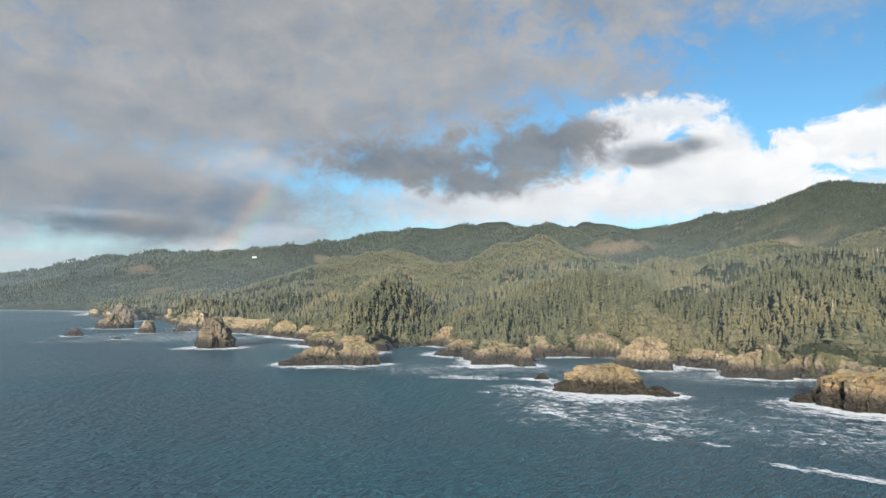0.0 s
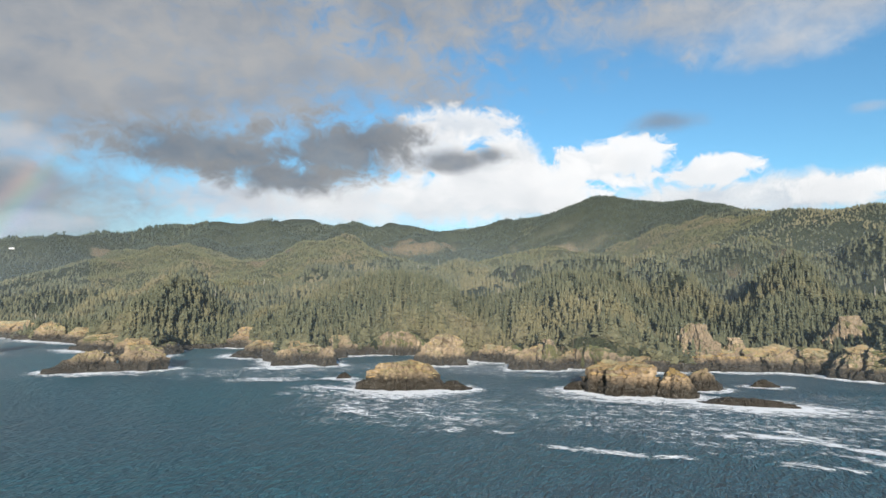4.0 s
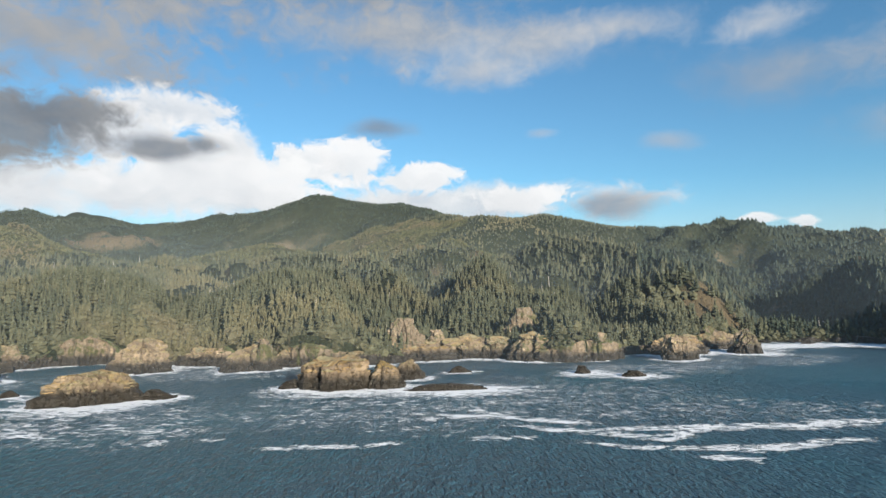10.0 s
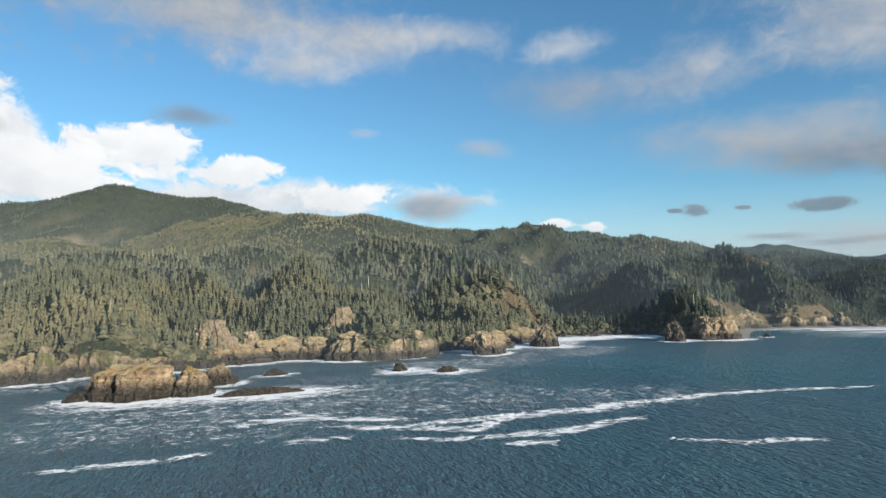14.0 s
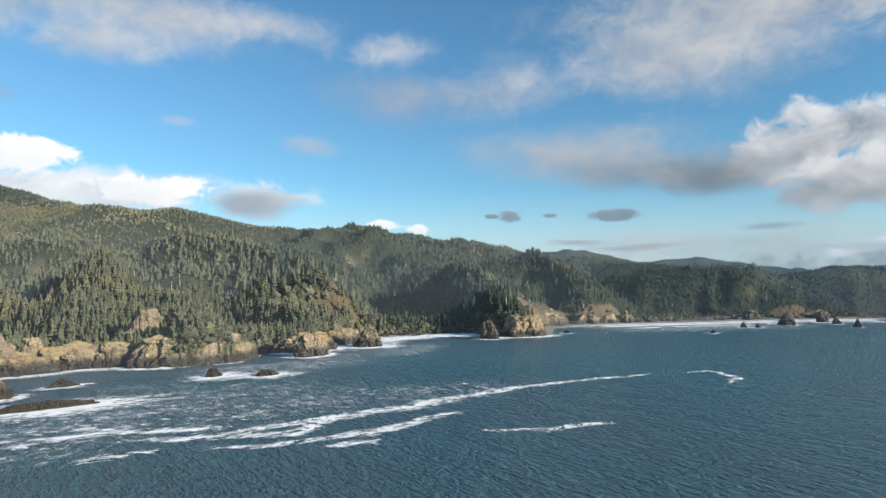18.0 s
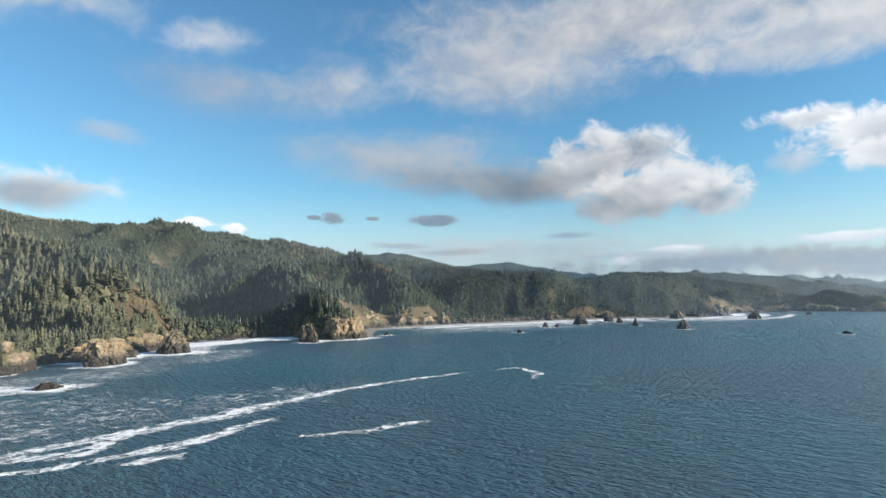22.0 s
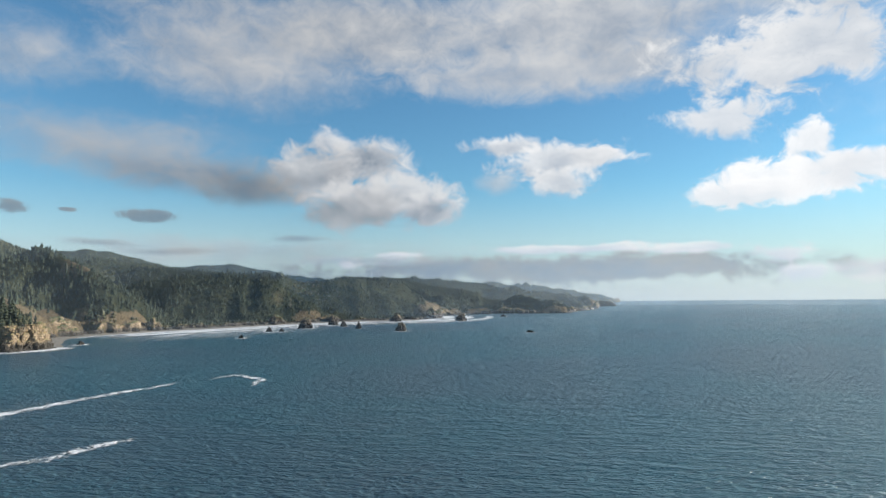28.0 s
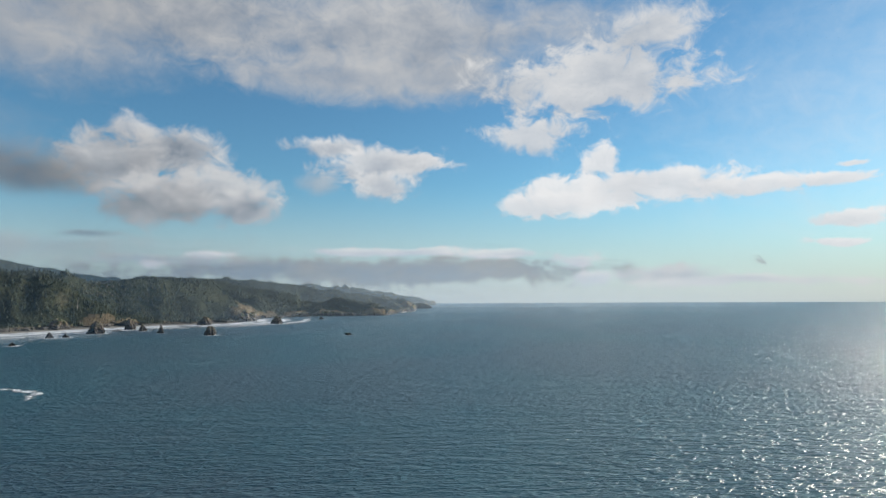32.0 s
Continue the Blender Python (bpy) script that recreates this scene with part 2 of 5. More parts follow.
bank(169.0, 4.3, 2.9, 0.4, 0.97, 0.76, 0.42, 0.95, 0.02, 0.45)
# low grey bank with a white crest on the southern horizon
bank(130.6, 2.4, 29.4, 1.7, 0.36, 0.3, 0.5, 0.92, 0.12, 0.25)
bank(110.1, 3.0, 1.9, 0.5, 0.84, 0.62, 0.5, 0.9, 0.05, 0.5)
bank(114.8, 3.7, 2.9, 0.5, 0.84, 0.62, 0.5, 0.9, 0.05, 0.5)
bank(128.0, 4.3, 6.3, 0.5, 0.84, 0.62, 0.5, 0.9, 0.05, 0.5)
bank(134.6, 4.3, 4.3, 0.5, 0.84, 0.62, 0.5, 0.9, 0.05, 0.5)
bank(142.2, 3.9, 4.5, 0.6, 0.84, 0.62, 0.5, 0.9, 0.05, 0.5)
bank(148.2, 3.3, 2.7, 1.0, 0.84, 0.62, 0.5, 0.9, 0.05, 0.5)
bank(150.1, 1.7, 2.6, 1.0, 0.84, 0.62, 0.5, 0.9, 0.05, 0.5)
bank(156.6, 1.9, 5.6, 1.2, 0.72, 0.46, 0.6, 0.9, 0.06, 0.4)
bank(163.7, 1.2, 11.9, 0.6, 0.78, 0.6, 0.6, 0.85, 0.04, 0.4)
bank(111.2, 3.2, 10.6, 0.7, 0.58, 0.46, 0.7, 0.75, 0.09, 0.4)
bank(110.0, 2.8, 1.6, 0.5, 0.85, 0.7, 0.5, 0.9, 0.04, 0.4)
# faint rainbow opposite the sun, in the showers to the north
facing = w.add("ShaderNodeVectorMath", {0: way, 1: tuple(-sun_way)}, operation="DOT_PRODUCT").outputs["Value"]
ring_at = w.math("MULTIPLY", w.math("ARCCOSINE", facing), 180 / math.pi)
showers = w.math("MULTIPLY", w.span(heading, -17.0, -13.0, 1.6, 0.0), w.span(upward, 8.0, 17.0, 1.0, 0.0))
for centre, tint in ((39.6, (0.012, 0.016, 0.05)), (40.4, (0.015, 0.05, 0.02)), (41.3, (0.07, 0.03, 0.012))):
    band = w.math("MULTIPLY", showers, w.math("SUBTRACT", 1.0, w.span(w.math("ABSOLUTE", w.math("SUBTRACT", ring_at, centre)), 0.0, 1.1)))
    sky_now = w.vec("ADD", sky_now, w.vec("MULTIPLY", w.add("ShaderNodeCombineXYZ", {0: band, 1: band, 2: band}).outputs[0], tint))
back = w.add("ShaderNodeBackground", {"Color": sky_now, "Strength": 0.57})
w.tree.links.new(back.outputs[0], w.add("ShaderNodeOutputWorld").inputs[0])


# ---- materials ----
def material(name):
    m = bpy.data.materials.new(name)
    m.use_nodes = True
    m.node_tree.nodes.clear()
    n = Net(m.node_tree)
    bsdf = n.add("ShaderNodeBsdfPrincipled")
    n.tree.links.new(bsdf.outputs[0], n.add("ShaderNodeOutputMaterial").inputs[0])
    where = n.add("ShaderNodeNewGeometry").outputs["Position"]
    return m, n, bsdf, where


def bump(n, height, strength, distance):
    return n.add("ShaderNodeBump", {"Height": height, "Strength": strength, "Distance": distance}).outputs[0]


def rock_material(name, pale, mid, dark, cap, scrub=0.0):
    """Layered sea rock: pale beds, dark mottling and cracks, dark wet foot with weed, dry grass where it lies level."""
    m, n, bsdf, where = material(name)
    big = n.noise(where, 0.035, 4, 0.6)
    grain = n.noise(n.vec("MULTIPLY", where, (1.0, 1.0, 0.5)), 0.35, 7, 0.65, 0.6)
    beds = n.noise(n.vec("MULTIPLY", where, (0.25, 0.25, 1.4)), 0.5, 5, 0.6, 1.5)
    c = n.mix(n.span(grain, 0.30, 0.52), (*dark, 1), (*mid, 1))
    c = n.mix(n.math("MULTIPLY", n.span(big, 0.42, 0.6), n.span(beds, 0.35, 0.65)), c, (*pale, 1))
    facing = n.add("ShaderNodeSeparateXYZ", {0: n.add("ShaderNodeNewGeometry").outputs["Normal"]}).outputs[2]
    height = n.add("ShaderNodeSeparateXYZ", {0: where}).outputs[2]
    level = n.math("MULTIPLY", n.span(n.math("ADD", facing, n.math("MULTIPLY", n.math("SUBTRACT", grain, 0.5), 0.8)), 0.55, 0.85), n.span(height, 6.0, 11.0))
    c = n.mix(level, c, n.mix(n.noise(where, 0.12, 5, 0.6), (*cap, 1), (cap[0] * 0.55, cap[1] * 0.75, cap[2] * 0.6, 1)))
    warped = n.vec("ADD", n.vec("MULTIPLY", where, (1.0, 1.0, 0.14)), n.vec("MULTIPLY", n.add("ShaderNodeTexNoise", {"Vector": where, "Scale": 0.25, "Detail": 3.0}).outputs["Color"], (9.0, 9.0, 9.0)))
    split = n.add("ShaderNodeTexVoronoi", {"Vector": warped, "Scale": 0.11}, feature="DISTANCE_TO_EDGE").outputs["Distance"]
    c = n.mix(n.math("MULTIPLY", n.span(big, 0.45, 0.6), n.span(split, 0.0, 0.04, 0.22, 0.0)), c, (dark[0] * 0.5, dark[1] * 0.5, dark[2] * 0.5, 1))
    if scrub:
        green = n.math("MULTIPLY", n.span(n.noise(where, 0.06, 6, 0.7, 0.8), 0.5, 0.58), n.span(height, 4.0, 10.0))
        c = n.mix(n.math("MULTIPLY", green, scrub), c, n.mix(grain, (0.035, 0.05, 0.015, 1), (0.13, 0.12, 0.04, 1)))
    wet = n.math("SUBTRACT", 1.0, n.span(n.math("ADD", height, n.math("MULTIPLY", grain, -12.0)), -1.0, 4.5))
    c = n.mix(wet, c, (0.035, 0.030, 0.022, 1))
    n.put(bsdf.inputs["Base Color"], c)
    n.put(bsdf.inputs["Roughness"], n.span(wet, 0, 1, 0.9, 0.45, False))
    n.put(bsdf.inputs["Normal"], bump(n, n.math("ADD", n.math("ADD", grain, n.math("MULTIPLY", n.span(split, 0.0, 0.06), 0.35)), n.math("MULTIPLY", beds, 0.8)), 1.0, 2.2))
    return m


ROCK_TAN = rock_material("tan_sea_rock", (0.38, 0.295, 0.19), (0.225, 0.17, 0.11), (0.07, 0.056, 0.04), (0.36, 0.27, 0.125))
ROCK_BROWN = rock_material("brown_sea_rock", (0.36, 0.27, 0.17), (0.20, 0.15, 0.10), (0.055, 0.045, 0.034), (0.42, 0.25, 0.09))
# the dark tone also puts the cliffs' shadowed recesses into the colour
CLIFF = rock_material("cliff_rock", (0.40, 0.305, 0.195), (0.215, 0.165, 0.11), (0.06, 0.05, 0.037), (0.12, 0.12, 0.045), 0.9)
ROCK_DARK = rock_material("dark_sea_rock", (0.24, 0.19, 0.13), (0.14, 0.11, 0.08), (0.055, 0.048, 0.04), (0.20, 0.17, 0.07))


def foliage_material(name, dark, light, warm):
    m, n, bsdf, where = material(name)
    per = n.add("ShaderNodeNewGeometry").outputs["Random Per Island"]
    stand = n.noise(where, 0.006, 4, 0.6, 0.5)
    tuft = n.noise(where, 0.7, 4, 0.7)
    c = n.mix(per, (*dark, 1), (*light, 1))
    c = n.mix(n.math("MULTIPLY", n.span(stand, 0.48, 0.66), 0.85), c, (*warm, 1))
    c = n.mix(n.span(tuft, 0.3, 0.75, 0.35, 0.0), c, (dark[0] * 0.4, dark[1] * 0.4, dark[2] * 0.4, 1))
    n.put(bsdf.inputs["Base Color"], c)
    bsdf.inputs["Roughness"].default_value = 0.75
    bsdf.inputs["Specular IOR Level"].default_value = 0.2
    n.put(bsdf.inputs["Normal"], bump(n, tuft, 1.0, 0.8))
    return m


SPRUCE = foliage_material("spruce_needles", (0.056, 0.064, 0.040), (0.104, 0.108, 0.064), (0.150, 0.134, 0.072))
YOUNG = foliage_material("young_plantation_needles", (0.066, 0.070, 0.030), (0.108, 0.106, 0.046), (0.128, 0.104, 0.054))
# dark conifers, with shade of cloud and averted slopes put into their colour
SHADED_FIR = foliage_material("shaded_dark_fir_needles", (0.026, 0.038, 0.028), (0.052, 0.066, 0.042), (0.070, 0.076, 0.044))
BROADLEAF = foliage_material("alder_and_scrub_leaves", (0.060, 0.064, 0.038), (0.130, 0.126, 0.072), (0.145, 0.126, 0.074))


def grass_material():
    m, n, bsdf, where = material("dry_coast_grass")
    a, f = n.noise(where, 0.12, 5, 0.6), n.noise(where, 1.2, 5, 0.7)
    c = n.mix(n.span(a, 0.4, 0.6), (0.40, 0.27, 0.13, 1), (0.33, 0.29, 0.17, 1))
    c = n.mix(n.span(f, 0.35, 0.7, 0.5, 0.0), c, (0.10, 0.09, 0.04, 1))
    n.put(bsdf.inputs["Base Color"], c)
    bsdf.inputs["Roughness"].default_value = 0.95
    n.put(bsdf.inputs["Normal"], bump(n, f, 1.0, 0.8))
    return m


GRASS = grass_material()


def ground_material():
    """Hill ground: brush and moss under the trees, brown where it was cleared, tan earth where it is steep."""
    m, n, bsdf, where = material("hill_ground")
    a = n.noise(where, 0.03, 6, 0.65, 0.4)
    b = n.noise(where, 0.16, 6, 0.7)
    regrown = n.add("ShaderNodeAttribute", attribute_name="regrown").outputs["Fac"]
    c = n.mix(n.span(a, 0.35, 0.65), n.mix(regrown, (0.034, 0.042, 0.026, 1), (0.072, 0.076, 0.034, 1)), n.mix(regrown, (0.054, 0.060, 0.034, 1), (0.118, 0.106, 0.05, 1)))
    c = n.mix(n.span(b, 0.35, 0.7), n.mix(0.6, c, (0.02, 0.026, 0.012, 1)), c)
    cleared = n.add("ShaderNodeAttribute", attribute_name="cleared").outputs["Fac"]
    c = n.mix(n.span(n.math("ADD", cleared, n.math("MULTIPLY", n.math("SUBTRACT", b, 0.5), 0.8)), 0.35, 0.6), c, n.mix(a, (0.11, 0.09, 0.055, 1), (0.15, 0.115, 0.07, 1)))
    facing = n.add("ShaderNodeSeparateXYZ", {0: n.add("ShaderNodeNewGeometry").outputs["Normal"]}).outputs[2]
    steep = n.span(n.math("ADD", facing, n.math("MULTIPLY", n.math("SUBTRACT", b, 0.5), 0.5)), 0.45, 0.68, 0.9, 0.0)
    c = n.mix(steep, c, n.mix(n.span(b, 0.35, 0.65), (0.10, 0.08, 0.055, 1), (0.30, 0.235, 0.155, 1)))
    n.put(bsdf.inputs["Base Color"], c)
    bsdf.inputs["Roughness"].default_value = 0.9
    bsdf.inputs["Specular IOR Level"].default_value = 0.1
    n.put(bsdf.inputs["Normal"], bump(n, n.math("ADD", b, a), 1.0, 6.0))
    return m


GROUND = ground_material()


def sea_material():
    m, n, bsdf, where = material("sea_water")
    turned = n.add("ShaderNodeMapping", {"Vector": where, "Rotation": (0, 0, radians(50)), "Scale": (2.7, 1.0, 1.0)}, vector_type="TEXTURE").outputs[0]
    swell = n.noise(turned, 0.07, 2, 0.5, 0.5)
    wave = n.noise(turned, 0.34, 4, 0.58, 0.5)
    chop = n.noise(turned, 1.1, 2, 0.5, 0.5)
    drift = n.noise(where, 0.0035, 4, 0.5, 0.8)
    c = n.mix(n.span(drift, 0.38, 0.62), (0.048, 0.106, 0.140, 1), (0.034, 0.120, 0.154, 1))
    n.put(bsdf.inputs["Base Color"], c)
    bsdf.inputs["Specular IOR Level"].default_value = 0.58
    bsdf.inputs["Roughness"].default_value = 0.28
    bsdf.inputs["IOR"].default_value = 1.33
    h = n.math("ADD", n.math("MULTIPLY", swell, 1.1), n.math("ADD", n.math("MULTIPLY", wave, 1.5), n.math("MULTIPLY", chop, 0.75)))
    n.put(bsdf.inputs["Normal"], bump(n, h, 1.0, 2.5))
    return m


SEA = sea_material()


def foam_material():
    """White water: thick near its line of breaking, torn into lace towards its edge."""
    m, n, bsdf, where = material("white_foam")
    thick = n.add("ShaderNodeAttribute", attribute_name="thick").outputs["Fac"]
    lace = n.noise(where, 0.14, 7, 0.68, 1.0)
    drawn = n.add("ShaderNodeMapping", {"Vector": where, "Rotation": (0, 0, radians(-46)), "Scale": (2.8, 1.0, 1.0)}, vector_type="TEXTURE").outputs[0]
    veins = n.math("MAXIMUM", *(n.math("SUBTRACT", 1.0, n.math("MULTIPLY", n.math("ABSOLUTE", n.math("SUBTRACT", n.noise(drawn, size, 5, 0.62, 1.6), 0.5)), fine), clamp=True) for size, fine in ((0.075, 15.0), (0.16, 12.0))))
    body = n.math("ADD", n.math("SUBTRACT", n.math("MULTIPLY", lace, 0.95), 0.25), n.math("MULTIPLY", veins, 0.58))
    tatter = n.math("MULTIPLY", n.math("SUBTRACT", n.noise(drawn, 0.5, 6, 0.7, 0.8), 0.5), 0.8)
    alpha = n.span(n.math("ADD", tatter, n.math("ADD", body, thick)), 0.84, 1.08)
    n.put(bsdf.inputs["Base Color"], n.mix(lace, (0.78, 0.81, 0.82, 1), (0.93, 0.93, 0.92, 1)))
    bsdf.inputs["Roughness"].default_value = 0.9
    n.put(bsdf.inputs["Alpha"], alpha)
    n.put(bsdf.inputs["Normal"], bump(n, lace, 0.8, 1.2))
    return m


FOAM = foam_material()


def haze_mist_material():
    """Distance haze and sea mist put into see-through sheets: mostly clear, scattering a little light forwards and
    back.
    """
    m = bpy.data.materials.new("haze_and_mist")
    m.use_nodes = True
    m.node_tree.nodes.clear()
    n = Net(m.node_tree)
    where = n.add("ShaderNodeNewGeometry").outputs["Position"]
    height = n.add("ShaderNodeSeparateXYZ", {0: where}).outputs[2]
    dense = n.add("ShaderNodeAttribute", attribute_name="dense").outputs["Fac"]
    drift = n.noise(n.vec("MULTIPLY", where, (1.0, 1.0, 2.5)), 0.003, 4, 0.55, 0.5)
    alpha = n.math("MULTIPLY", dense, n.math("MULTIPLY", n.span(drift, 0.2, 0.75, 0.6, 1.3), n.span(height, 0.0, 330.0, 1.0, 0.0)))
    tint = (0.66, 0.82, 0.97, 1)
    haze_body = n.add("ShaderNodeMixShader", {0: 0.5, 1: n.add("ShaderNodeBsdfDiffuse", {0: tint}).outputs[0], 2: n.add("ShaderNodeBsdfTranslucent", {0: tint}).outputs[0]})
    veil = n.add("ShaderNodeMixShader", {0: alpha, 1: n.add("ShaderNodeBsdfTransparent").outputs[0], 2: haze_body.outputs[0]})
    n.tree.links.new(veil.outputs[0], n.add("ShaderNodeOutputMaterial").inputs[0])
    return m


HAZE_MIST = haze_mist_material()


def plain_bark():
    m, n, bsdf, where = material("grey_bark")
    n.put(bsdf.inputs["Base Color"], n.mix(n.noise(where, 1.5, 5), (0.07, 0.055, 0.04, 1), (0.16, 0.14, 0.11, 1)))
    bsdf.inputs["Roughness"].default_value = 0.9
    return m


BARK = plain_bark()


# ---- the lie of the land ----
def lattice(ix, iy, iz, seed):
    h = (ix.astype(np.int64) * 374761393 + iy.astype(np.int64) * 668265263 + iz.astype(np.int64) * 2147483647 + seed * 1274126177) & 0xFFFFFFFF
    h = ((h ^ (h >> 13)) * 1274126177) & 0xFFFFFFFF
    return ((h ^ (h >> 16)) & 0xFFFF) / 32767.5 - 1.0


def vnoise(x, y, z, seed=0):
    """Smooth noise from -1 to 1 at places x, y, z (arrays)."""
    x, y, z = np.broadcast_arrays(np.asarray(x, float), np.asarray(y, float), np.asarray(z, float))
    fx, fy, fz = np.floor(x), np.floor(y), np.floor(z)
    ux, uy, uz = [(v - f) ** 2 * (3 - 2 * (v - f)) for v, f in ((x, fx), (y, fy), (z, fz))]
    out = 0.0
    for a in (0, 1):
        for b in (0, 1):
            for c in (0, 1):
                out = out + lattice(fx + a, fy + b, fz + c, seed) * (ux if a else 1 - ux) * (uy if b else 1 - uy) * (uz if c else 1 - uz)
    return out


def fbm(x, y, z=0.0, scale=1.0, octaves=4, seed=0, ridged=False):
    total, amp, size = 0.0, 1.0, 0.0
    for k in range(octaves):
        f = 2.03 ** k / scale
        v = vnoise(np.asarray(x) * f + 7.3 * k, np.asarray(y) * f - 3.1 * k, np.asarray(z) * f + 1.7 * k, seed + k)
        total = total + amp * ((1 - 2 * np.abs(v)) if ridged else v)
        size += amp
        amp *= 0.5
    return total / size


# shoreline, from the north round to the far southern cape
SHORE_NORTH = [(-2600, 2500), (-1413, 1990), (-1150, 2000), (-1000, 1830), (-860, 1500), (-640, 1245), (-585, 1300), (-470, 1090), (-414, 1000), (-339, 1020), (-290, 900), (-255, 837), (-168, 757), (-117, 655), (-100, 590), (-64, 575), (-49, 655), (0, 668), (14, 640), (27, 515), (44, 490), (60, 500), (90, 556), (132, 560), (154, 548), (172, 512), (190, 500), (207, 478), (217, 460), (216, 410), (240, 436), (262, 405), (300, 388), (323, 382)]
SHORE_SOUTH = [(373, 381), (396, 362), (418, 350), (412, 319), (410, 292), (440, 269), (515, 287), (532, 268), (548, 245), (600, 262), (650, 266), (745, 258), (800, 210), (825, 152), (752, 97), (765, 56), (820, 62), (935, 62), (998, 26), (1060, -68), (1100, -173), (1167, -296), (1190, -381), (1200, -480), (1176, -589), (1228, -665), (1390, -775), (1438, -950), (1320, -1131), (1420, -1240), (1600, -1500), (2300, -2180), (2950, -3000), (3150, -3190), (3400, -3100)]
SHORE = np.array(SHORE_NORTH + SHORE_SOUTH, float)
LAND = np.vstack([SHORE, [(4900, -2500), (4900, 4900), (-2600, 4900)]])
# crests and shoulders of the hills: east, north, height of the ground
CREST_NORTH = [(-2398, 3301, 68), (-2065, 3519, 240), (-1785, 3535, 267), (-1592, 3626, 276), (-1420, 3568, 256), (-1177, 3307, 274), (-999, 3229, 276), (-830, 3142, 270), (-585, 3065, 264), (-401, 2963, 363), (-196, 3294, 377), (132, 3147, 410), (319, 2983, 436), (511, 2956, 307), (670, 2924, 437), (872, 2870, 389), (1085, 2797, 373), (1136, 2614, 387), (1261, 2303, 425), (1315, 2097, 470), (1455, 2002, 450)]
CREST_SOUTH = [(1568, 1817, 431), (1543, 1637, 387), (1557, 1519, 333), (1385, 1264, 311), (1453, 1185, 296), (1515, 1105, 308), (1569, 1027, 286), (1699, 957, 267), (1799, 929, 250), (2231, 883, 321), (2339, 810, 323), (2378, 686, 228), (2079, 438, 232), (2167, 305, 217), (2243, 180, 153), (2183, -141, 147), (2047, -251, 130), (1864, -386, 88), (1900, -673, 102), (1981, -1045, 106), (2016, -1211, 106), (1957, -1305, 73), (1814, -1407, 61), (1680, -1395, 36)]
SLOPE_NORTH = [(-262, 1867, 166), (-563, 2101, 121), (-83, 1593, 70), (-33, 759, 10), (64, 1521, 114), (174, 1659, 165), (281, 1717, 192), (408, 1766, 173), (499, 1742, 126), (313, 2226, 211), (578, 1641, 125), (641, 1540, 151), (755, 1568, 189), (828, 1531, 202), (869, 1424, 183), (915, 1307, 146), (1090, 1447, 167), (954, 1873, 233), (673, 673, 91), (929, 626, 110), (606, 350, 29), (865, 403, 94), (796, 322, 47), (777, 283, 12)]
SLOPE_SOUTH = [(778, 82, 38), (812, 104, 46), (1080, 350, 52), (1029, 240, 44), (1152, 182, 81), (873, 107, 52), (1452, 309, 110), (1218, 43, 40), (1590, 0, 101), (1270, -67, 56), (1361, -216, 53), (1388, -346, 27), (1414, -515, 60), (1410, -688, 42), (1372, -761, 23), (1681, -1010, 51), (1606, -1125, 24), (1900, -1500, 50), (2600, -2100, 38), (3604, -2523, 112), (3346, -2857, 88), (3165, -3056, 28)]

# hollows and gullies between them
HOLLOWS = [(217, 2069, 149), (347, 2122, 175), (484, 2095, 153), (35, 2000, 117), (616, 1955, 147), (1009, 1898, 175), (834, 1873, 147), (1086, 1738, 183), (513, 1410, 100), (386, 1189, 57), (913, 1190, 124), (724, 894, 76), (-91, 1297, 35), (-26, 1000, 19), (-312, 1467, 79), (-200, 1031, 56), (78, 997, 47), (200, 1031, 58), (460, 944, 71), (517, 797, 60), (770, 855, 112), (843, 707, 123), (1084, 718, 117), (799, 602, 92), (763, 477, 68), (918, 509, 95), (1055, 459, 92), (800, 84, 33), (775, 70, 26), (880, 290, 16), (950, 340, 30), (880, 225, 12), (1000, 290, 34)]


def inland(x, y):
    """Metres from the shoreline, positive on land."""
    x, y = np.asarray(x, float), np.asarray(y, float)
    best, inside = np.full(x.shape, 1e9), np.zeros(x.shape, bool)
    n = len(LAND)
    for i in range(n):
        (ax, ay), (bx, by) = LAND[i], LAND[(i + 1) % n]
        if i < len(SHORE) - 1:
            dx, dy = bx - ax, by - ay
            s = np.clip(((x - ax) * dx + (y - ay) * dy) / (dx * dx + dy * dy), 0, 1)
            best = np.minimum(best, np.hypot(x - ax - s * dx, y - ay - s * dy))
        hit = ((ay > y) != (by > y)) & (x < (bx - ax) * (y - ay) / (by - ay + 1e-12) + ax)
        inside ^= hit
    return np.where(inside, best, -best)


def along(points, step):
    """Even steps along a line of points."""
    p = np.asarray(points, float)
    s = np.concatenate([[0], np.cumsum(np.hypot(*np.diff(p, axis=0).T))])
    t = np.linspace(0, s[-1], max(2, int(s[-1] / step)))
    return np.stack([np.interp(t, s, p[:, k]) for k in range(p.shape[1])], 1)


def cliff_top(x, y):
    """Height of the cliff's edge."""
    return 16 + 23 * fbm(x, y, 0, 48, 2, 3) - np.where(np.asarray(y) < 40, 5, 0) - 9 * np.exp(-((np.asarray(x) + 25) ** 2 + (np.asarray(y) - 662) ** 2) / 45 ** 2)


EDGE = along(SHORE, 55)
FALL = np.gradient(EDGE, axis=0)
FALL = np.stack([FALL[:, 1], -FALL[:, 0]], 1) / np.hypot(*FALL.T)[:, None]  # to seaward
rim = EDGE - FALL * 9
SPOTS = np.array(CREST_NORTH + CREST_SOUTH + SLOPE_NORTH + SLOPE_SOUTH + HOLLOWS, float)
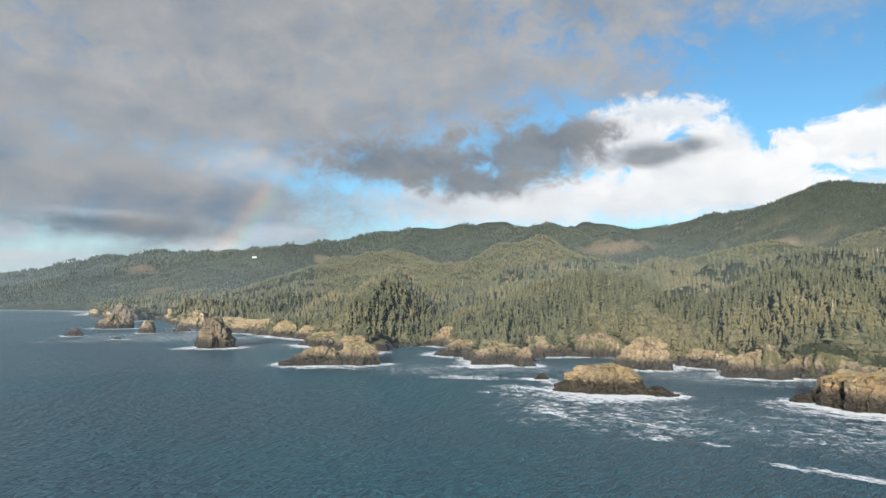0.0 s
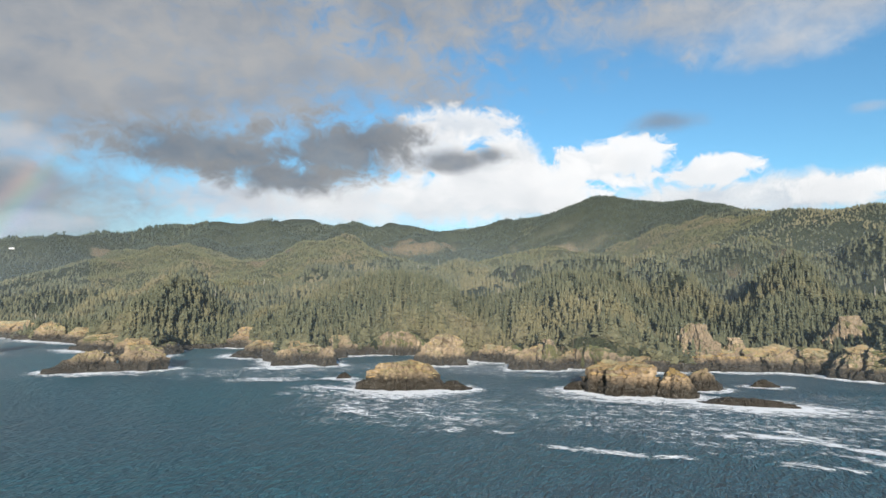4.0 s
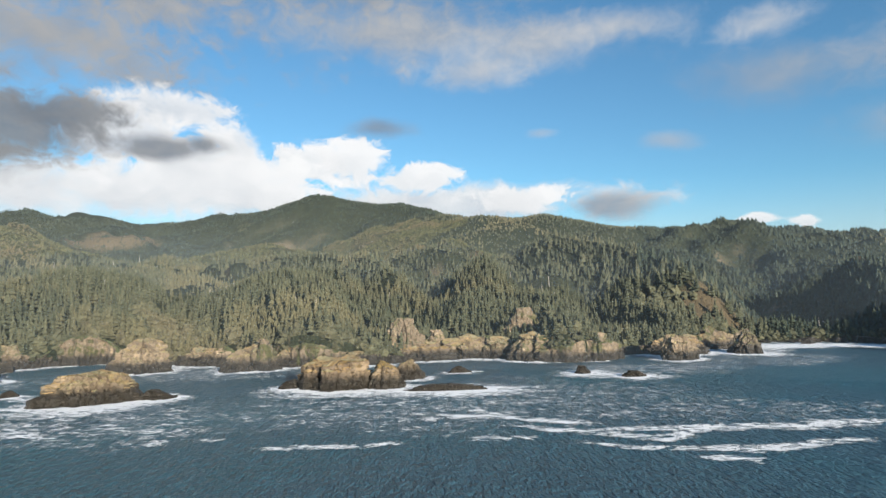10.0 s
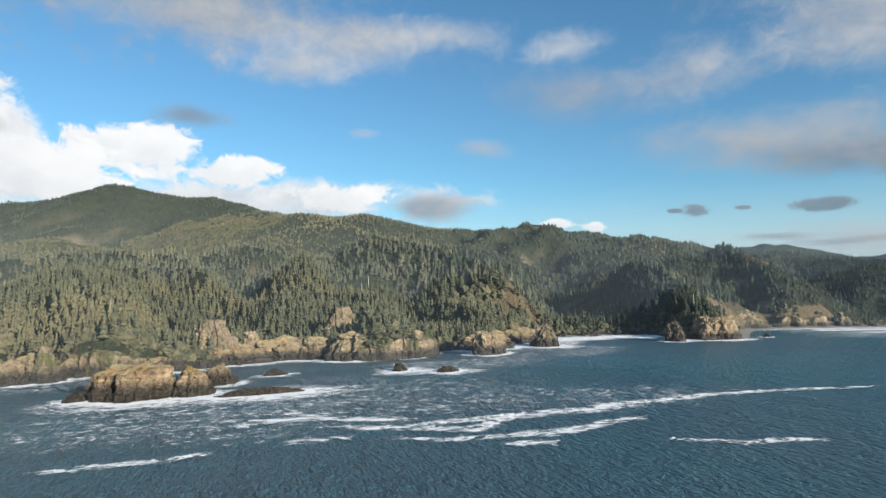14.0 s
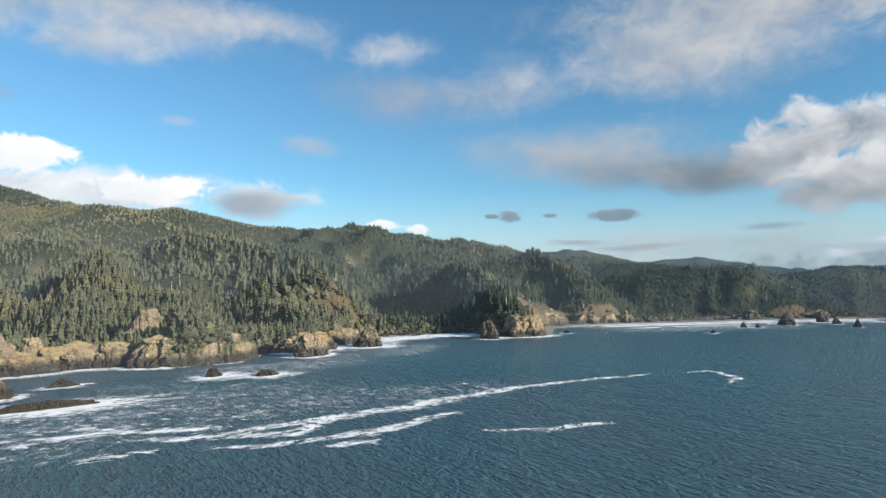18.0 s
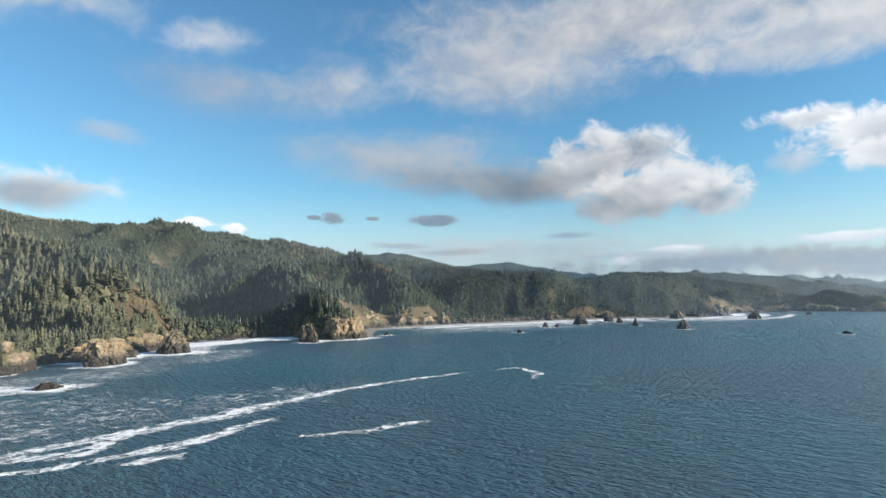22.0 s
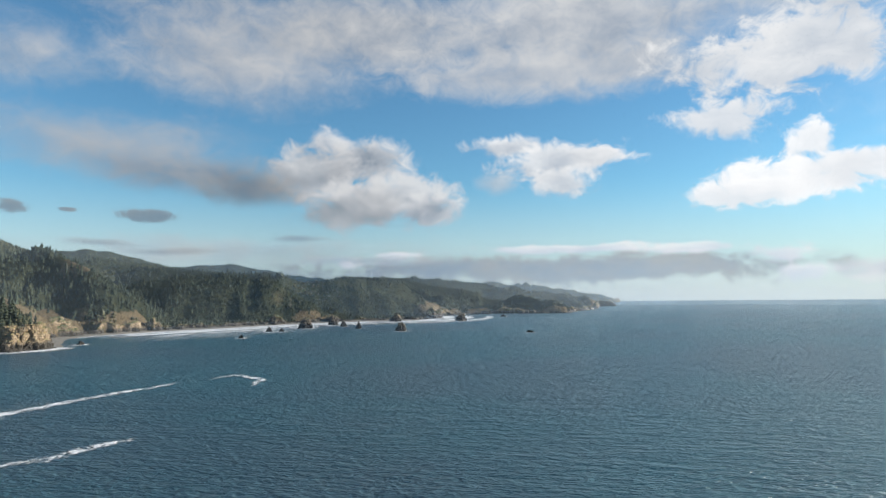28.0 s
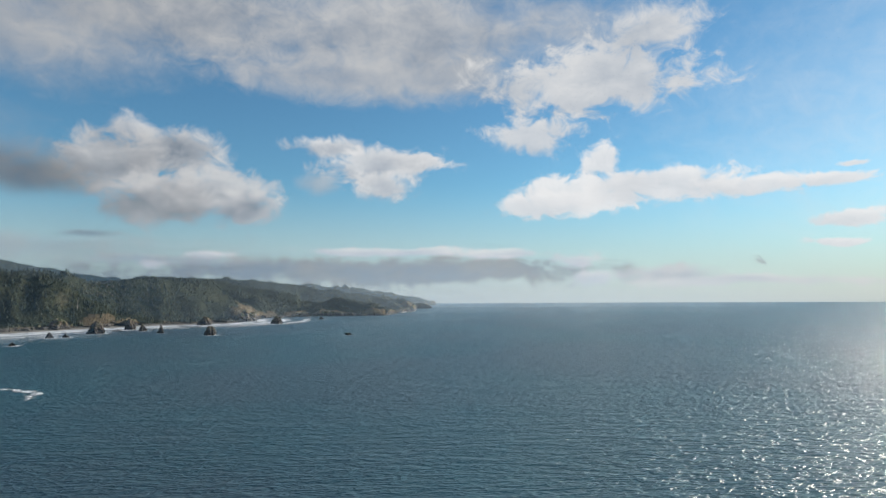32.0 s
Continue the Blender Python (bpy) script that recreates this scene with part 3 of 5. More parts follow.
crest = np.array(CREST_NORTH + CREST_SOUTH, float)
behind = crest * (1.28, 1.28, 0.62)
SPOTS = np.vstack([SPOTS, behind[::2], np.column_stack([rim, cliff_top(*rim.T)])])


def spread(r):
    return np.sqrt(r * r + 30.0 ** 2)


_gap = np.hypot(SPOTS[:, None, 0] - SPOTS[None, :, 0], SPOTS[:, None, 1] - SPOTS[None, :, 1])
_sys = np.zeros((len(SPOTS) + 1,) * 2)
_sys[:-1, :-1] = spread(_gap) - np.eye(len(SPOTS)) * 6.0
_sys[-1, :-1] = _sys[:-1, -1] = 1
WEIGHT = np.linalg.solve(_sys, np.append(SPOTS[:, 2], 0))


# gullies cut into the hills: mouth, head, half width, depth
GULLIES = [((373, 385), (640, 690), 36, 26), ((522, 292), (780, 500), 26, 30), ((960, 650), (1300, 830), 65, 45), ((-25, 672), (-70, 1050), 42, 30), ((72, 545), (110, 680), 18, 14),
           ((800, 220), (1080, 350), 80, 34), ((1080, 350), (1500, 520), 90, 50), ((1035, -25), (1380, 10), 48, 38), ((1092, -140), (1420, -170), 44, 42), ((1160, -285), (1470, -340), 40, 40), ((1196, -500), (1520, -640), 60, 46),
           ((190, 505), (330, 820), 34, 18), ((300, 390), (520, 720), 30, 18), ((420, 352), (700, 560), 30, 22), ((-200, 790), (-330, 1250), 50, 34), ((815, 235), (1010, 560), 62, 46),
           ((322, 342), (448, 457), 16, 22), ((486, 278), (667, 365), 20, 26), ((389, 314), (494, 374), 12, 16), ((227, 423), (320, 623), 14, 16), ((188, 464), (288, 660), 14, 14)]
# wooded spurs coming down to the sea: foot, head, half width, height
SPURS = [((455, 330), (620, 560), 60, 26), ((300, 440), (440, 760), 70, 30), ((100, 590), (230, 980), 70, 26)]
# sharp crests that hide the ground behind them: east, north, height; then the fall of their flanks
RIDGES = [
    ([(-560, 1225, 20), (-516, 1248, 39), (-466, 1426, 70), (-345, 1665, 119), (-241, 1935, 184), (-137, 2296, 265)], 0.42),
    ([(-112, 640, 16), (-86, 725, 44), (-74, 857, 68), (-84, 1077, 102)], 0.75),
    ([(-45, 1349, 72), (73, 1548, 134), (208, 1637, 159), (318, 1619, 153), (392, 1448, 112)], 0.42),
    ([(446, 1274, 104), (572, 1387, 156), (731, 1423, 195), (794, 1273, 174), (767, 1050, 122)], 0.45),
    ([(768, 268, 10), (773, 302, 43), (796, 351, 91), (853, 483, 136), (881, 625, 165)], 0.70),
    ([(790, 62, 30), (874, 99, 52), (1006, 167, 88), (1156, 235, 122)], 0.80),
    ([(985, -30, 8), (1090, -5, 61), (1250, 28, 113), (1416, 108, 160)], 0.75),
    ([(1378, -67, 121), (1338, -183, 113), (1318, -293, 101), (1339, -409, 97), (1371, -531, 96), (1396, -651, 92)], 0.78),
    ([(1400, -413, 86), (1353, -522, 73), (1298, -577, 52)], 0.90),
    ([(1310, -610, 42), (1267, -685, 33)], 0.90),
    ([(1785, -651, 115), (1760, -950, 110), (1722, -1112, 94), (1585, -1219, 55), (1440, -1215, 18)], 0.45)]
# valleys: east, north, height of their floor; then the rise of their sides
VALLEYS = [
    ([(-42, 645, 2), (-36, 779, 14), (-34, 979, 44)], 0.60),
    ([(815, 225, 4), (888, 262, 10), (1040, 320, 40), (1180, 400, 80)], 0.50),
    ([(1008, -61, 4), (1200, -75, 30), (1399, -61, 66)], 0.60),
    ([(-760, 1540, 10), (-655, 1569, 21), (-620, 2215, 70), (-356, 2676, 180)], 0.22),
    ([(60, 1830, 105), (217, 2069, 120), (420, 2080, 125), (520, 1760, 118), (480, 1480, 96)], 0.32),
    ([(600, 1720, 125), (790, 1720, 145), (960, 1560, 150), (980, 1250, 128)], 0.32),
    ([(560, 330, 20), (640, 440, 48), (740, 620, 92)], 0.60),
    ([(400, 372, 10), (480, 470, 40), (560, 620, 70)], 0.62)]


def off_line(x, y, line):
    """Distance from a line of points, and the line's height at the nearest place on it."""
    near, high = np.full(len(x), 1e9), np.zeros(len(x))
    for (ax, ay, az), (bx, by, bz) in zip(line[:-1], line[1:]):
        dx, dy = bx - ax, by - ay
        s = np.clip(((x - ax) * dx + (y - ay) * dy) / (dx * dx + dy * dy), 0, 1)
        d = np.hypot(x - ax - s * dx, y - ay - s * dy)
        closer = d < near
        near, high = np.where(closer, d, near), np.where(closer, az + s * (bz - az), high)
    return near, high


def land(x, y):
    """Height of the ground inland of the cliffs."""
    x, y = np.asarray(x, float).ravel(), np.asarray(y, float).ravel()
    out = np.empty(len(x))
    for k in range(0, len(x), 20000):
        r = np.hypot(x[k:k + 20000, None] - SPOTS[None, :, 0], y[k:k + 20000, None] - SPOTS[None, :, 1])
        out[k:k + 20000] = spread(r) @ WEIGHT[:-1] + WEIGHT[-1]
    d = inland(x, y)
    near_crest = np.min([np.hypot(x - cx, y - cy) for cx, cy, _ in CREST_NORTH + CREST_SOUTH], axis=0)
    rough = np.clip(d / np.where(x > 420, 420, 800), 0.03, 1) * np.clip(near_crest / 380, 0.10, 1)
    bend = 90 * fbm(x, y, 0, 320, 2, 15)
    spurs = fbm(0.85 * x - 0.52 * y + bend, 0.32 * (0.52 * x + 0.85 * y), 0, 250, 3, 11, True)
    out = out + rough * (60 * spurs + 28 * fbm(x, y, 0, 240, 3, 18, True) - 14 + 22 * fbm(x + bend, y - bend, 0, 130, 3, 23, True) - 8 + 7 * fbm(x, y, 0, 70, 3, 21))
    side = np.clip((x - 480) / 250, 0, 1) * np.clip(d / 150, 0, 1) * np.clip(near_crest / 300, 0.1, 1)
    out = out + side * 46 * (fbm(0.33 * x, y + 0.25 * x + bend, 0, 165, 3, 27, True) - 0.55)
    for (ax, ay), (bx, by), wide, deep in GULLIES:
        dx, dy = bx - ax, by - ay
        s = np.clip(((x - ax) * dx + (y - ay) * dy) / (dx * dx + dy * dy), 0, 1)
        off = np.hypot(x - ax - s * dx, y - ay - s * dy) + 0.35 * wide * fbm(x, y, 0, 60, 2, 19)
        out = out - 1.6 * deep * np.clip(s * 5 + 0.35, 0, 1) * np.clip((1 - s) * 4, 0, 1) * np.exp(-np.clip(off / (1.2 * wide), 0, 9) ** 1.5)
    for (ax, ay), (bx, by), wide, high in SPURS:
        dx, dy = bx - ax, by - ay
        s = np.clip(((x - ax) * dx + (y - ay) * dy) / (dx * dx + dy * dy), 0, 1)
        off = np.hypot(x - ax - s * dx, y - ay - s * dy) + 0.3 * wide * fbm(x, y, 0, 70, 2, 29)
        out = out + high * np.clip(0.15 + 1.6 * s, 0, 1) * np.exp(-(off / wide) ** 2) * np.clip(d / 70, 0, 1)
    wrinkle = 26 * fbm(x, y, 0, 110, 3, 33)
    for line, side in VALLEYS:
        off, floor = off_line(x, y, line)
        cut = floor + side * np.maximum(off + wrinkle, 0) - 4
        gap = (out - cut) * np.exp(-(off / 190) ** 2)
        out = np.where(gap > 0, out - gap * gap / (gap + 10), out)
    for line, side in RIDGES:
        off, top = off_line(x, y, line)
        flank = top - side * np.sqrt(np.maximum(off + wrinkle * np.clip(off / 60, 0, 1), 0) ** 2 + 64) + side * 8
        flank = np.minimum(flank, 12 + 1.1 * np.maximum(d, 0))
        gap = flank - out
        out = np.where(gap > 0, out + gap * gap / (gap + 5), out)
    ribs = np.clip((180 - y) / 120, 0, 1) * np.clip((x - 860) / 80, 0, 1) * np.clip(d / 25, 0, 1) * np.clip((230 - d) / 120, 0, 1)
    out = out + ribs * 20 * (fbm(0.35 * x + 0.2 * bend, y + 0.3 * x, 0, 75, 2, 37, True) - 0.25)
    return np.maximum(out, 4.0)


CLEARINGS = [(60, 1590, 45), (700, 1560, 55), (650, 2300, 110), (1010, 830, 80), (950, 1240, 100), (450, 2150, 90), (1190, 195, 60), (1010, 60, 60), (1270, 25, 45), (750, 310, 45), (-938, 2100, 70), (-1286, 2599, 60), (-740, 1750, 50), (-502, 2653, 45)]


def cleared(x, y):
    c = np.zeros(np.shape(x))
    for cx, cy, r in CLEARINGS:
        c = np.maximum(c, np.exp(-(((x - cx) / (1.5 * r)) ** 2 + ((y - cy) / r) ** 2)))
    return c


def bare_bluff(x, y, d):
    """True on the slipped earth at the foot of the southern bluffs."""
    return (y < 130) & (x > 850) & (d < 26 + 40 * fbm(x, y, 0, 42, 2, 66))


def young_stand(x, y):
    """True where the older forest was cut and replanted."""
    head = np.degrees(np.arctan2(x, y))
    return (np.hypot(x, y) + 260 * fbm(x, y, 0, 240, 3, 63) > 1380) & (np.hypot(x, y) < 2150) & (head < 45 + 12 * fbm(x, y, 0, 300, 2, 64)) & (head > -12)


def sheet(name, verts, faces, mat, parent=None, label="", smooth=True):
    """A mesh object from arrays of places and of faces with one number of corners."""
    me = bpy.data.meshes.new(name)
    verts, faces = np.asarray(verts, np.float32), np.asarray(faces, np.int32)
    k = faces.shape[1]
    me.vertices.add(len(verts)), me.loops.add(faces.size), me.polygons.add(len(faces))
    me.vertices.foreach_set("co", verts.ravel())
    me.loops.foreach_set("vertex_index", faces.ravel())
    me.polygons.foreach_set("loop_start", np.arange(0, faces.size, k, dtype=np.int32))
    me.polygons.foreach_set("use_smooth", np.full(len(faces), smooth))
    me.update(calc_edges=True)
    me.validate()
    me.materials.append(mat)
    ob = new(name, me)
    if parent:
        ob.parent = parent
    if label:
        tagged(ob, label)
    return ob


def grid_faces(rows, cols, wrap=False):
    i, j = np.meshgrid(np.arange(rows - 1), np.arange(cols if wrap else cols - 1), indexing="ij")
    a, b = i * cols + j, i * cols + (j + 1) % cols
    return np.stack([a, b, b + cols, a + cols], -1).reshape(-1, 4)


def number(ob, name, values):
    ob.data.attributes.new(name, "FLOAT", "POINT").data.foreach_set("value", np.asarray(values, np.float32).ravel())


# hills: one sheet, finer towards the shore
heads = np.radians(np.arange(-46, 151, 0.33))
reach = 410 * 1.010 ** np.arange(0, 250)
reach = reach[reach < 4900]
hx, hy = (np.outer(reach, f(heads)) for f in (np.sin, np.cos))
far_in = inland(hx, hy)
hz = np.where(far_in > 3, land(hx, hy).reshape(hx.shape), -6.0)
faces = grid_faces(*hx.shape)
faces = faces[(far_in.ravel()[faces] > -25).any(1)]
hills = sheet("ground", np.stack([hx, hy, hz], -1).reshape(-1, 3), faces[:, ::-1], GROUND)
number(hills, "cleared", np.maximum(cleared(hx, hy), 0.8 * bare_bluff(hx, hy, far_in) * (far_in > 0)))
number(hills, "regrown", young_stand(hx, hy).astype(float))
tagged(hills, "steep coastal hills of brush and brown cleared ground", "hills", kind="structure")

# sea: one sheet out to the horizon
ring = np.concatenate([[0.5], 30 * 1.06 ** np.arange(0, 88)])
ring = np.append(ring[ring < 4900], 4950)
turn = np.linspace(0, 2 * np.pi, 180, endpoint=False)
sx, sy = (np.outer(ring, f(turn)) for f in (np.sin, np.cos))
water = sheet("water", np.stack([sx, sy, 0 * sx], -1).reshape(-1, 3), grid_faces(*sx.shape, wrap=True)[:, ::-1], SEA)
tagged(water, "slate-blue wind-ruffled ocean reaching the horizon", "sea", kind="structure")



def cells(x, y, z, scale, seed):
    """Broken blocks: for each place the number of its block from -1 to 1, and how near it is to a crack (0 at the crack)."""
    x, y, z = (np.asarray(v, float) / scale for v in (x, y, z))
    bx, by, bz = np.floor(x), np.floor(y), np.floor(z)
    first, second, own = np.full(x.shape, 9.0), np.full(x.shape, 9.0), np.zeros(x.shape)
    for i in (-1, 0, 1):
        for j in (-1, 0, 1):
            for k in (-1, 0, 1):
                cx, cy, cz = bx + i, by + j, bz + k
                d = np.sqrt((cx + 0.5 + 0.45 * lattice(cx, cy, cz, seed) - x) ** 2 + (cy + 0.5 + 0.45 * lattice(cx, cy, cz, seed + 1) - y) ** 2 + (cz + 0.5 + 0.45 * lattice(cx, cy, cz, seed + 2) - z) ** 2)
                closer = d < first
                second = np.where(closer, first, np.minimum(second, d))
                own = np.where(closer, lattice(cx, cy, cz, seed + 3), own)
                first = np.where(closer, d, first)
    return own, second - first


# sea cliffs along the shore
def fold(u):
    """A sharp zigzag from -1 to 1."""
    return 4 * np.abs(u - np.floor(u + 0.5)) - 1


def cliff_strip(a, b, step, name, label):
    line = along(SHORE[a:b], step)
    out = np.gradient(line, axis=0)
    out = np.stack([out[:, 1], -out[:, 0]], 1) / (np.hypot(*out.T)[:, None] + 1e-9)
    for _ in range(int(24 / step)):
        out = (out + np.roll(out, 1, 0) + np.roll(out, -1, 0)) / 3
    out /= np.hypot(*out.T)[:, None]
    inner = line - out * 12
    s = np.arange(len(line)) * step
    top = np.maximum(land(*inner.T), 7) * np.clip(0.72 + 0.85 * fbm(line[:, 0], line[:, 1], 0, 34, 2, 71), 0.25, 1.05)
    slant = 3.5 + 5 * vnoise(s / 23.0, 0.5, 0, 45)
    rows = []
    for up in np.concatenate([[-0.15], np.linspace(0, 1, 20), [1.03, 0.9]]):
        lean_in = -5.0 + slant * max(up, -0.2) + (2 if up > 1 else 0) + (7 if up == 0.9 else 0)
        p = line - out * np.reshape(lean_in, (-1, 1))
        z = top * up
        small = fbm(p[:, 0], p[:, 1], z, 5, 3, 41)
        butt = fold(s / 33 + 0.7 * vnoise(s / 47.0, 0.2, 0, 31) + 0.004 * z)
        rib = fold(s / 12.5 + 0.9 * vnoise(s / 19.0, 0.7, 0, 32) - 0.018 * z)
        block, crack = cells(p[:, 0], p[:, 1], z * 0.35, 8, 51)
        chip, split = cells(p[:, 0], p[:, 1], z * 0.6, 3.2, 57)
        ledge = fold(z / 9.0 + 0.5 * vnoise(s / 30.0, 0.1, 0, 34))
        push = (5.0 * butt + 2.2 * rib + 0.8 * small + 1.3 * block - 0.7 * np.exp(-crack / 0.06) + 0.45 * chip + 0.5 * ledge) * (1.0 if up < 1 else 0.4)
        q = p + out * push[:, None]
        rows.append(np.column_stack([q, z + (0.7 * small + 0.5 * chip if 0.1 < up else 0)]))
    v = np.stack(rows)
    ob = sheet(name, v.reshape(-1, 3), grid_faces(*v.shape[:2]), CLIFF, smooth=False)
    return tagged(ob, label, "cliff", kind="structure")


cliff_strip(4, 11, 5.0, "cliff_north", "brown sea cliffs of the northern bays")
cliff_strip(10, 52, 1.5, "cliff_middle", "tan and brown broken sea cliffs under the forest")
cliff_strip(51, 66, 4.0, "cliff_south", "grey-brown bluffs behind the long southern beach")


# ---- rocks standing in the sea ----
def rock(name, x, y, wide, deep, high, turn, seed, block=3.5, lean=0.0, mat=None, label="", category="sea rock", base=0.0, turf=0.0):
    """A sea rock: steep broken sides, a rough top, its foot under water. block: high for a flat top, 1 for a spire."""
    near = wide > 25 and math.hypot(x, y) < 760
    cols, levels = (144, 34) if near else (72, 18)
    rg = np.random.default_rng(seed)
    # the sides are flat faces of their own slant, cut against each other
    k = int(rg.integers(6, 10))
    face = (np.arange(k) + 0.35 * (2 * rg.random(k) - 1)) * 2 * np.pi / k
    dist = 0.93 + 0.22 * (rg.random(k) - 0.5)
    slant = np.clip(np.interp(block, [1, 1.5, 2.5, 4, 6], [0.92, 0.80, 0.62, 0.42, 0.26]) * (0.45 + 1.1 * rg.random(k)), 0.04, 0.93)
    a = np.linspace(0, 2 * np.pi, cols, endpoint=False)
    up = np.concatenate([[-0.2], np.linspace(0, 1, levels)])
    caps = np.linspace(0.9, 0, 9 if near else 6)

    def side(A, s):
        r = np.full(A.shape, 1.5)
        for f, d, t in zip(face, dist, slant):
            r = np.minimum(r, d * (1 - t * s) / np.maximum(np.cos(A - f), 0.2))
        return r
    # the top is three gently tilted faces
    tilt = 2 * np.pi * rg.random(2)
    drop = 0.25 + 0.40 * rg.random(2)
    back = (math.atan2(y, x) - radians(turn), 0.42) if category == "bluff" else (0.0, 0.0)

    def crest(u, w):
        first = 1 + lean * u + 0.06 * w + back[1] * (u * math.cos(back[0]) + w * math.sin(back[0]) - 0.1)
        return np.minimum(first, np.min([1.10 - g * (u * math.cos(q) + w * math.sin(q)) for q, g in zip(tilt, drop)], axis=0))
    rim = side(a, np.ones(cols))
    rise = np.clip(crest(rim * np.cos(a), rim * np.sin(a)), 0.25, 1.5)
    T, A = np.meshgrid(up, a, indexing="ij")
    r = side(A, np.clip(T, -0.2, 1)) * (1 + 0.05 * fold(T * 2.6 + 0.3 * np.sin(A)) * (T > 0.05))
    px, py, pz = r * np.cos(A), r * np.sin(A), T * rise[None]
    cf, A2 = np.meshgrid(caps, a, indexing="ij")
    r2 = cf * rim[None]
    px, py = np.vstack([px, r2 * np.cos(A2)]), np.vstack([py, r2 * np.sin(A2)])
    pz = np.vstack([pz, np.clip(crest(r2 * np.cos(A2), r2 * np.sin(A2)), 0.25, 1.5)])
    s = np.clip(np.vstack([T, 1 + 0 * cf]), 0, 1)
    px, py, pz = px * wide / 2, py * deep / 2, pz * high
    size = min(wide, deep)
    crag = fbm(px, py, pz * 0.6, size * 0.34, 4, seed + 5, True)
    slab, crack = cells(px, py, pz * 0.25, size * 0.24, seed + 20)
    chip, split = cells(px, py, pz * 0.6, size * 0.10, seed + 30)
    push = size * (0.09 * crag + 0.085 * slab - 0.09 * np.exp(-crack / 0.07) + 0.03 * chip - 0.02 * np.exp(-split / 0.10)) * np.vstack([1 + 0 * T, cf])
    norm = np.hypot(px, py) + 0.5
    px, py = px + push * px / norm, py + push * py / norm
    pz = pz + high * (0.07 * fbm(px, py, 3.0, size * 0.3, 4, seed + 9) + 0.06 * slab + 0.02 * chip) * (s > 0.12)
    t = np.arange(len(up) + len(caps))
    c, sn = math.cos(radians(turn)), math.sin(radians(turn))
    v = np.stack([px * c - py * sn, px * sn + py * c, pz], -1).reshape(-1, 3)
    faces = grid_faces(len(t), cols, wrap=True)
    ob = sheet(name, v, faces, mat or ROCK_TAN, smooth=False)
    ob.location = (x, y, base)
    if turf:
        q = v[faces]
        up = np.cross(q[:, 2] - q[:, 0], q[:, 3] - q[:, 1])
        flat_top = (np.abs(up[:, 2]) > 0.72 * np.linalg.norm(up, axis=1)) & (q[:, :, 2].mean(1) > turf * high) & (fbm(q[:, 0, 0], q[:, 0, 1], 0, 9, 2, seed) > -0.35)
        if flat_top.sum() > 20:
            used, order = np.unique(faces[flat_top], return_inverse=True)
            lift = v[used] + np.column_stack([np.zeros((len(used), 2)), 0.25 + 0.35 * np.abs(fbm(v[used][:, 0], v[used][:, 1], 1, 1.5, 2, seed))])
            sheet("turf", lift, order.reshape(-1, 4), GRASS, ob, "dry orange and yellow grass on the level top", smooth=False)["kind"] = "stuff"
    tagged(ob, label, category)
    if base == 0:
        ROCKS.append((x, y, wide, deep, turn, seed))
    return ob


ROCKS = []
TAN_ISLET = "pale tan sea rock ringed with white surf"
DARK_STACK = "dark brown sea stack standing in surf"
REEF = "low black wet reef awash in foam"
# northern stacks
rock("sea_rock", -452, 757, 22, 14, 9, 10, 1, 1.4, 0.1, ROCK_DARK, "small reddish brown pointed rock in surf")
rock("sea_rock", -500, 940, 56, 34, 22, 20, 2, 1.8, 0.1, ROCK_DARK, DARK_STACK)
rock("sea_rock", -520, 1015, 22, 16, 14, 0, 3, 1.5, 0, ROCK_DARK, DARK_STACK)
rock("sea_rock", -399, 833, 21, 18, 16, 0, 4, 5, 0, None, "blocky brown sea stack in surf")
rock("sea_rock", -372, 880, 24, 16, 12, 15, 5, 2, 0, ROCK_DARK, DARK_STACK)
rock("sea_rock", -385, 968, 58, 40, 27, 10, 6, 2.4, 0, None, "large pale brown rock mass joined to the shore")
rock("sea_stack", -224, 612, 42, 34, 30, 20, 7, 2.0, 0.1, ROCK_DARK, "tall dark sea stack with mossy green flanks")
rock("sea_rock", -373, 708, 12, 8, 2.5, 0, 8, 2, 0, ROCK_DARK, REEF, "reef")
rock("sea_rock", -640, 1235, 70, 50, 34, 0, 9, 2.5, 0, ROCK_DARK, "brown headland rock with trees on top")
# before the northern cove
rock("sea_rock", -96, 468, 46, 26, 13, 12, 11, 2.6, 0.45, None, "tan wedge-shaped sea rock in surf")
rock("sea_rock", -64, 474, 34, 26, 15, 0, 12, 6, -0.05, None, "tan block-shaped sea rock with a cleft side")
rock("sea_rock", 64, 474, 17, 15, 15, 0, 13, 2.2, 0, None, "pale tan upright rock near the cliffs")
rock("sea_rock", 36, 484, 26, 18, 12, 20, 14, 3, 0, None, TAN_ISLET)
rock("reef_rock", 64, 396, 12, 7, 3.5, 10, 15, 2, 0, ROCK_DARK, REEF, "reef")
rock("sea_rock", 155, 470, 42, 30, 23, -20, 16, 2.2, -0.35, None, "big rounded tan rock before the cliffs", "sea rock", 0, 0.6)
rock("sea_rock", 117, 333, 20, 13, 5, -22, 117, 2.4, -0.2, ROCK_BROWN, "low brown tail of rock beside the grassy islet")
rock("islet", 92, 344, 52, 27, 14, -14, 17, 3.4, -0.28, None, "pale yellow grassy islet ringed with white surf", "islet", 0, 0.45)
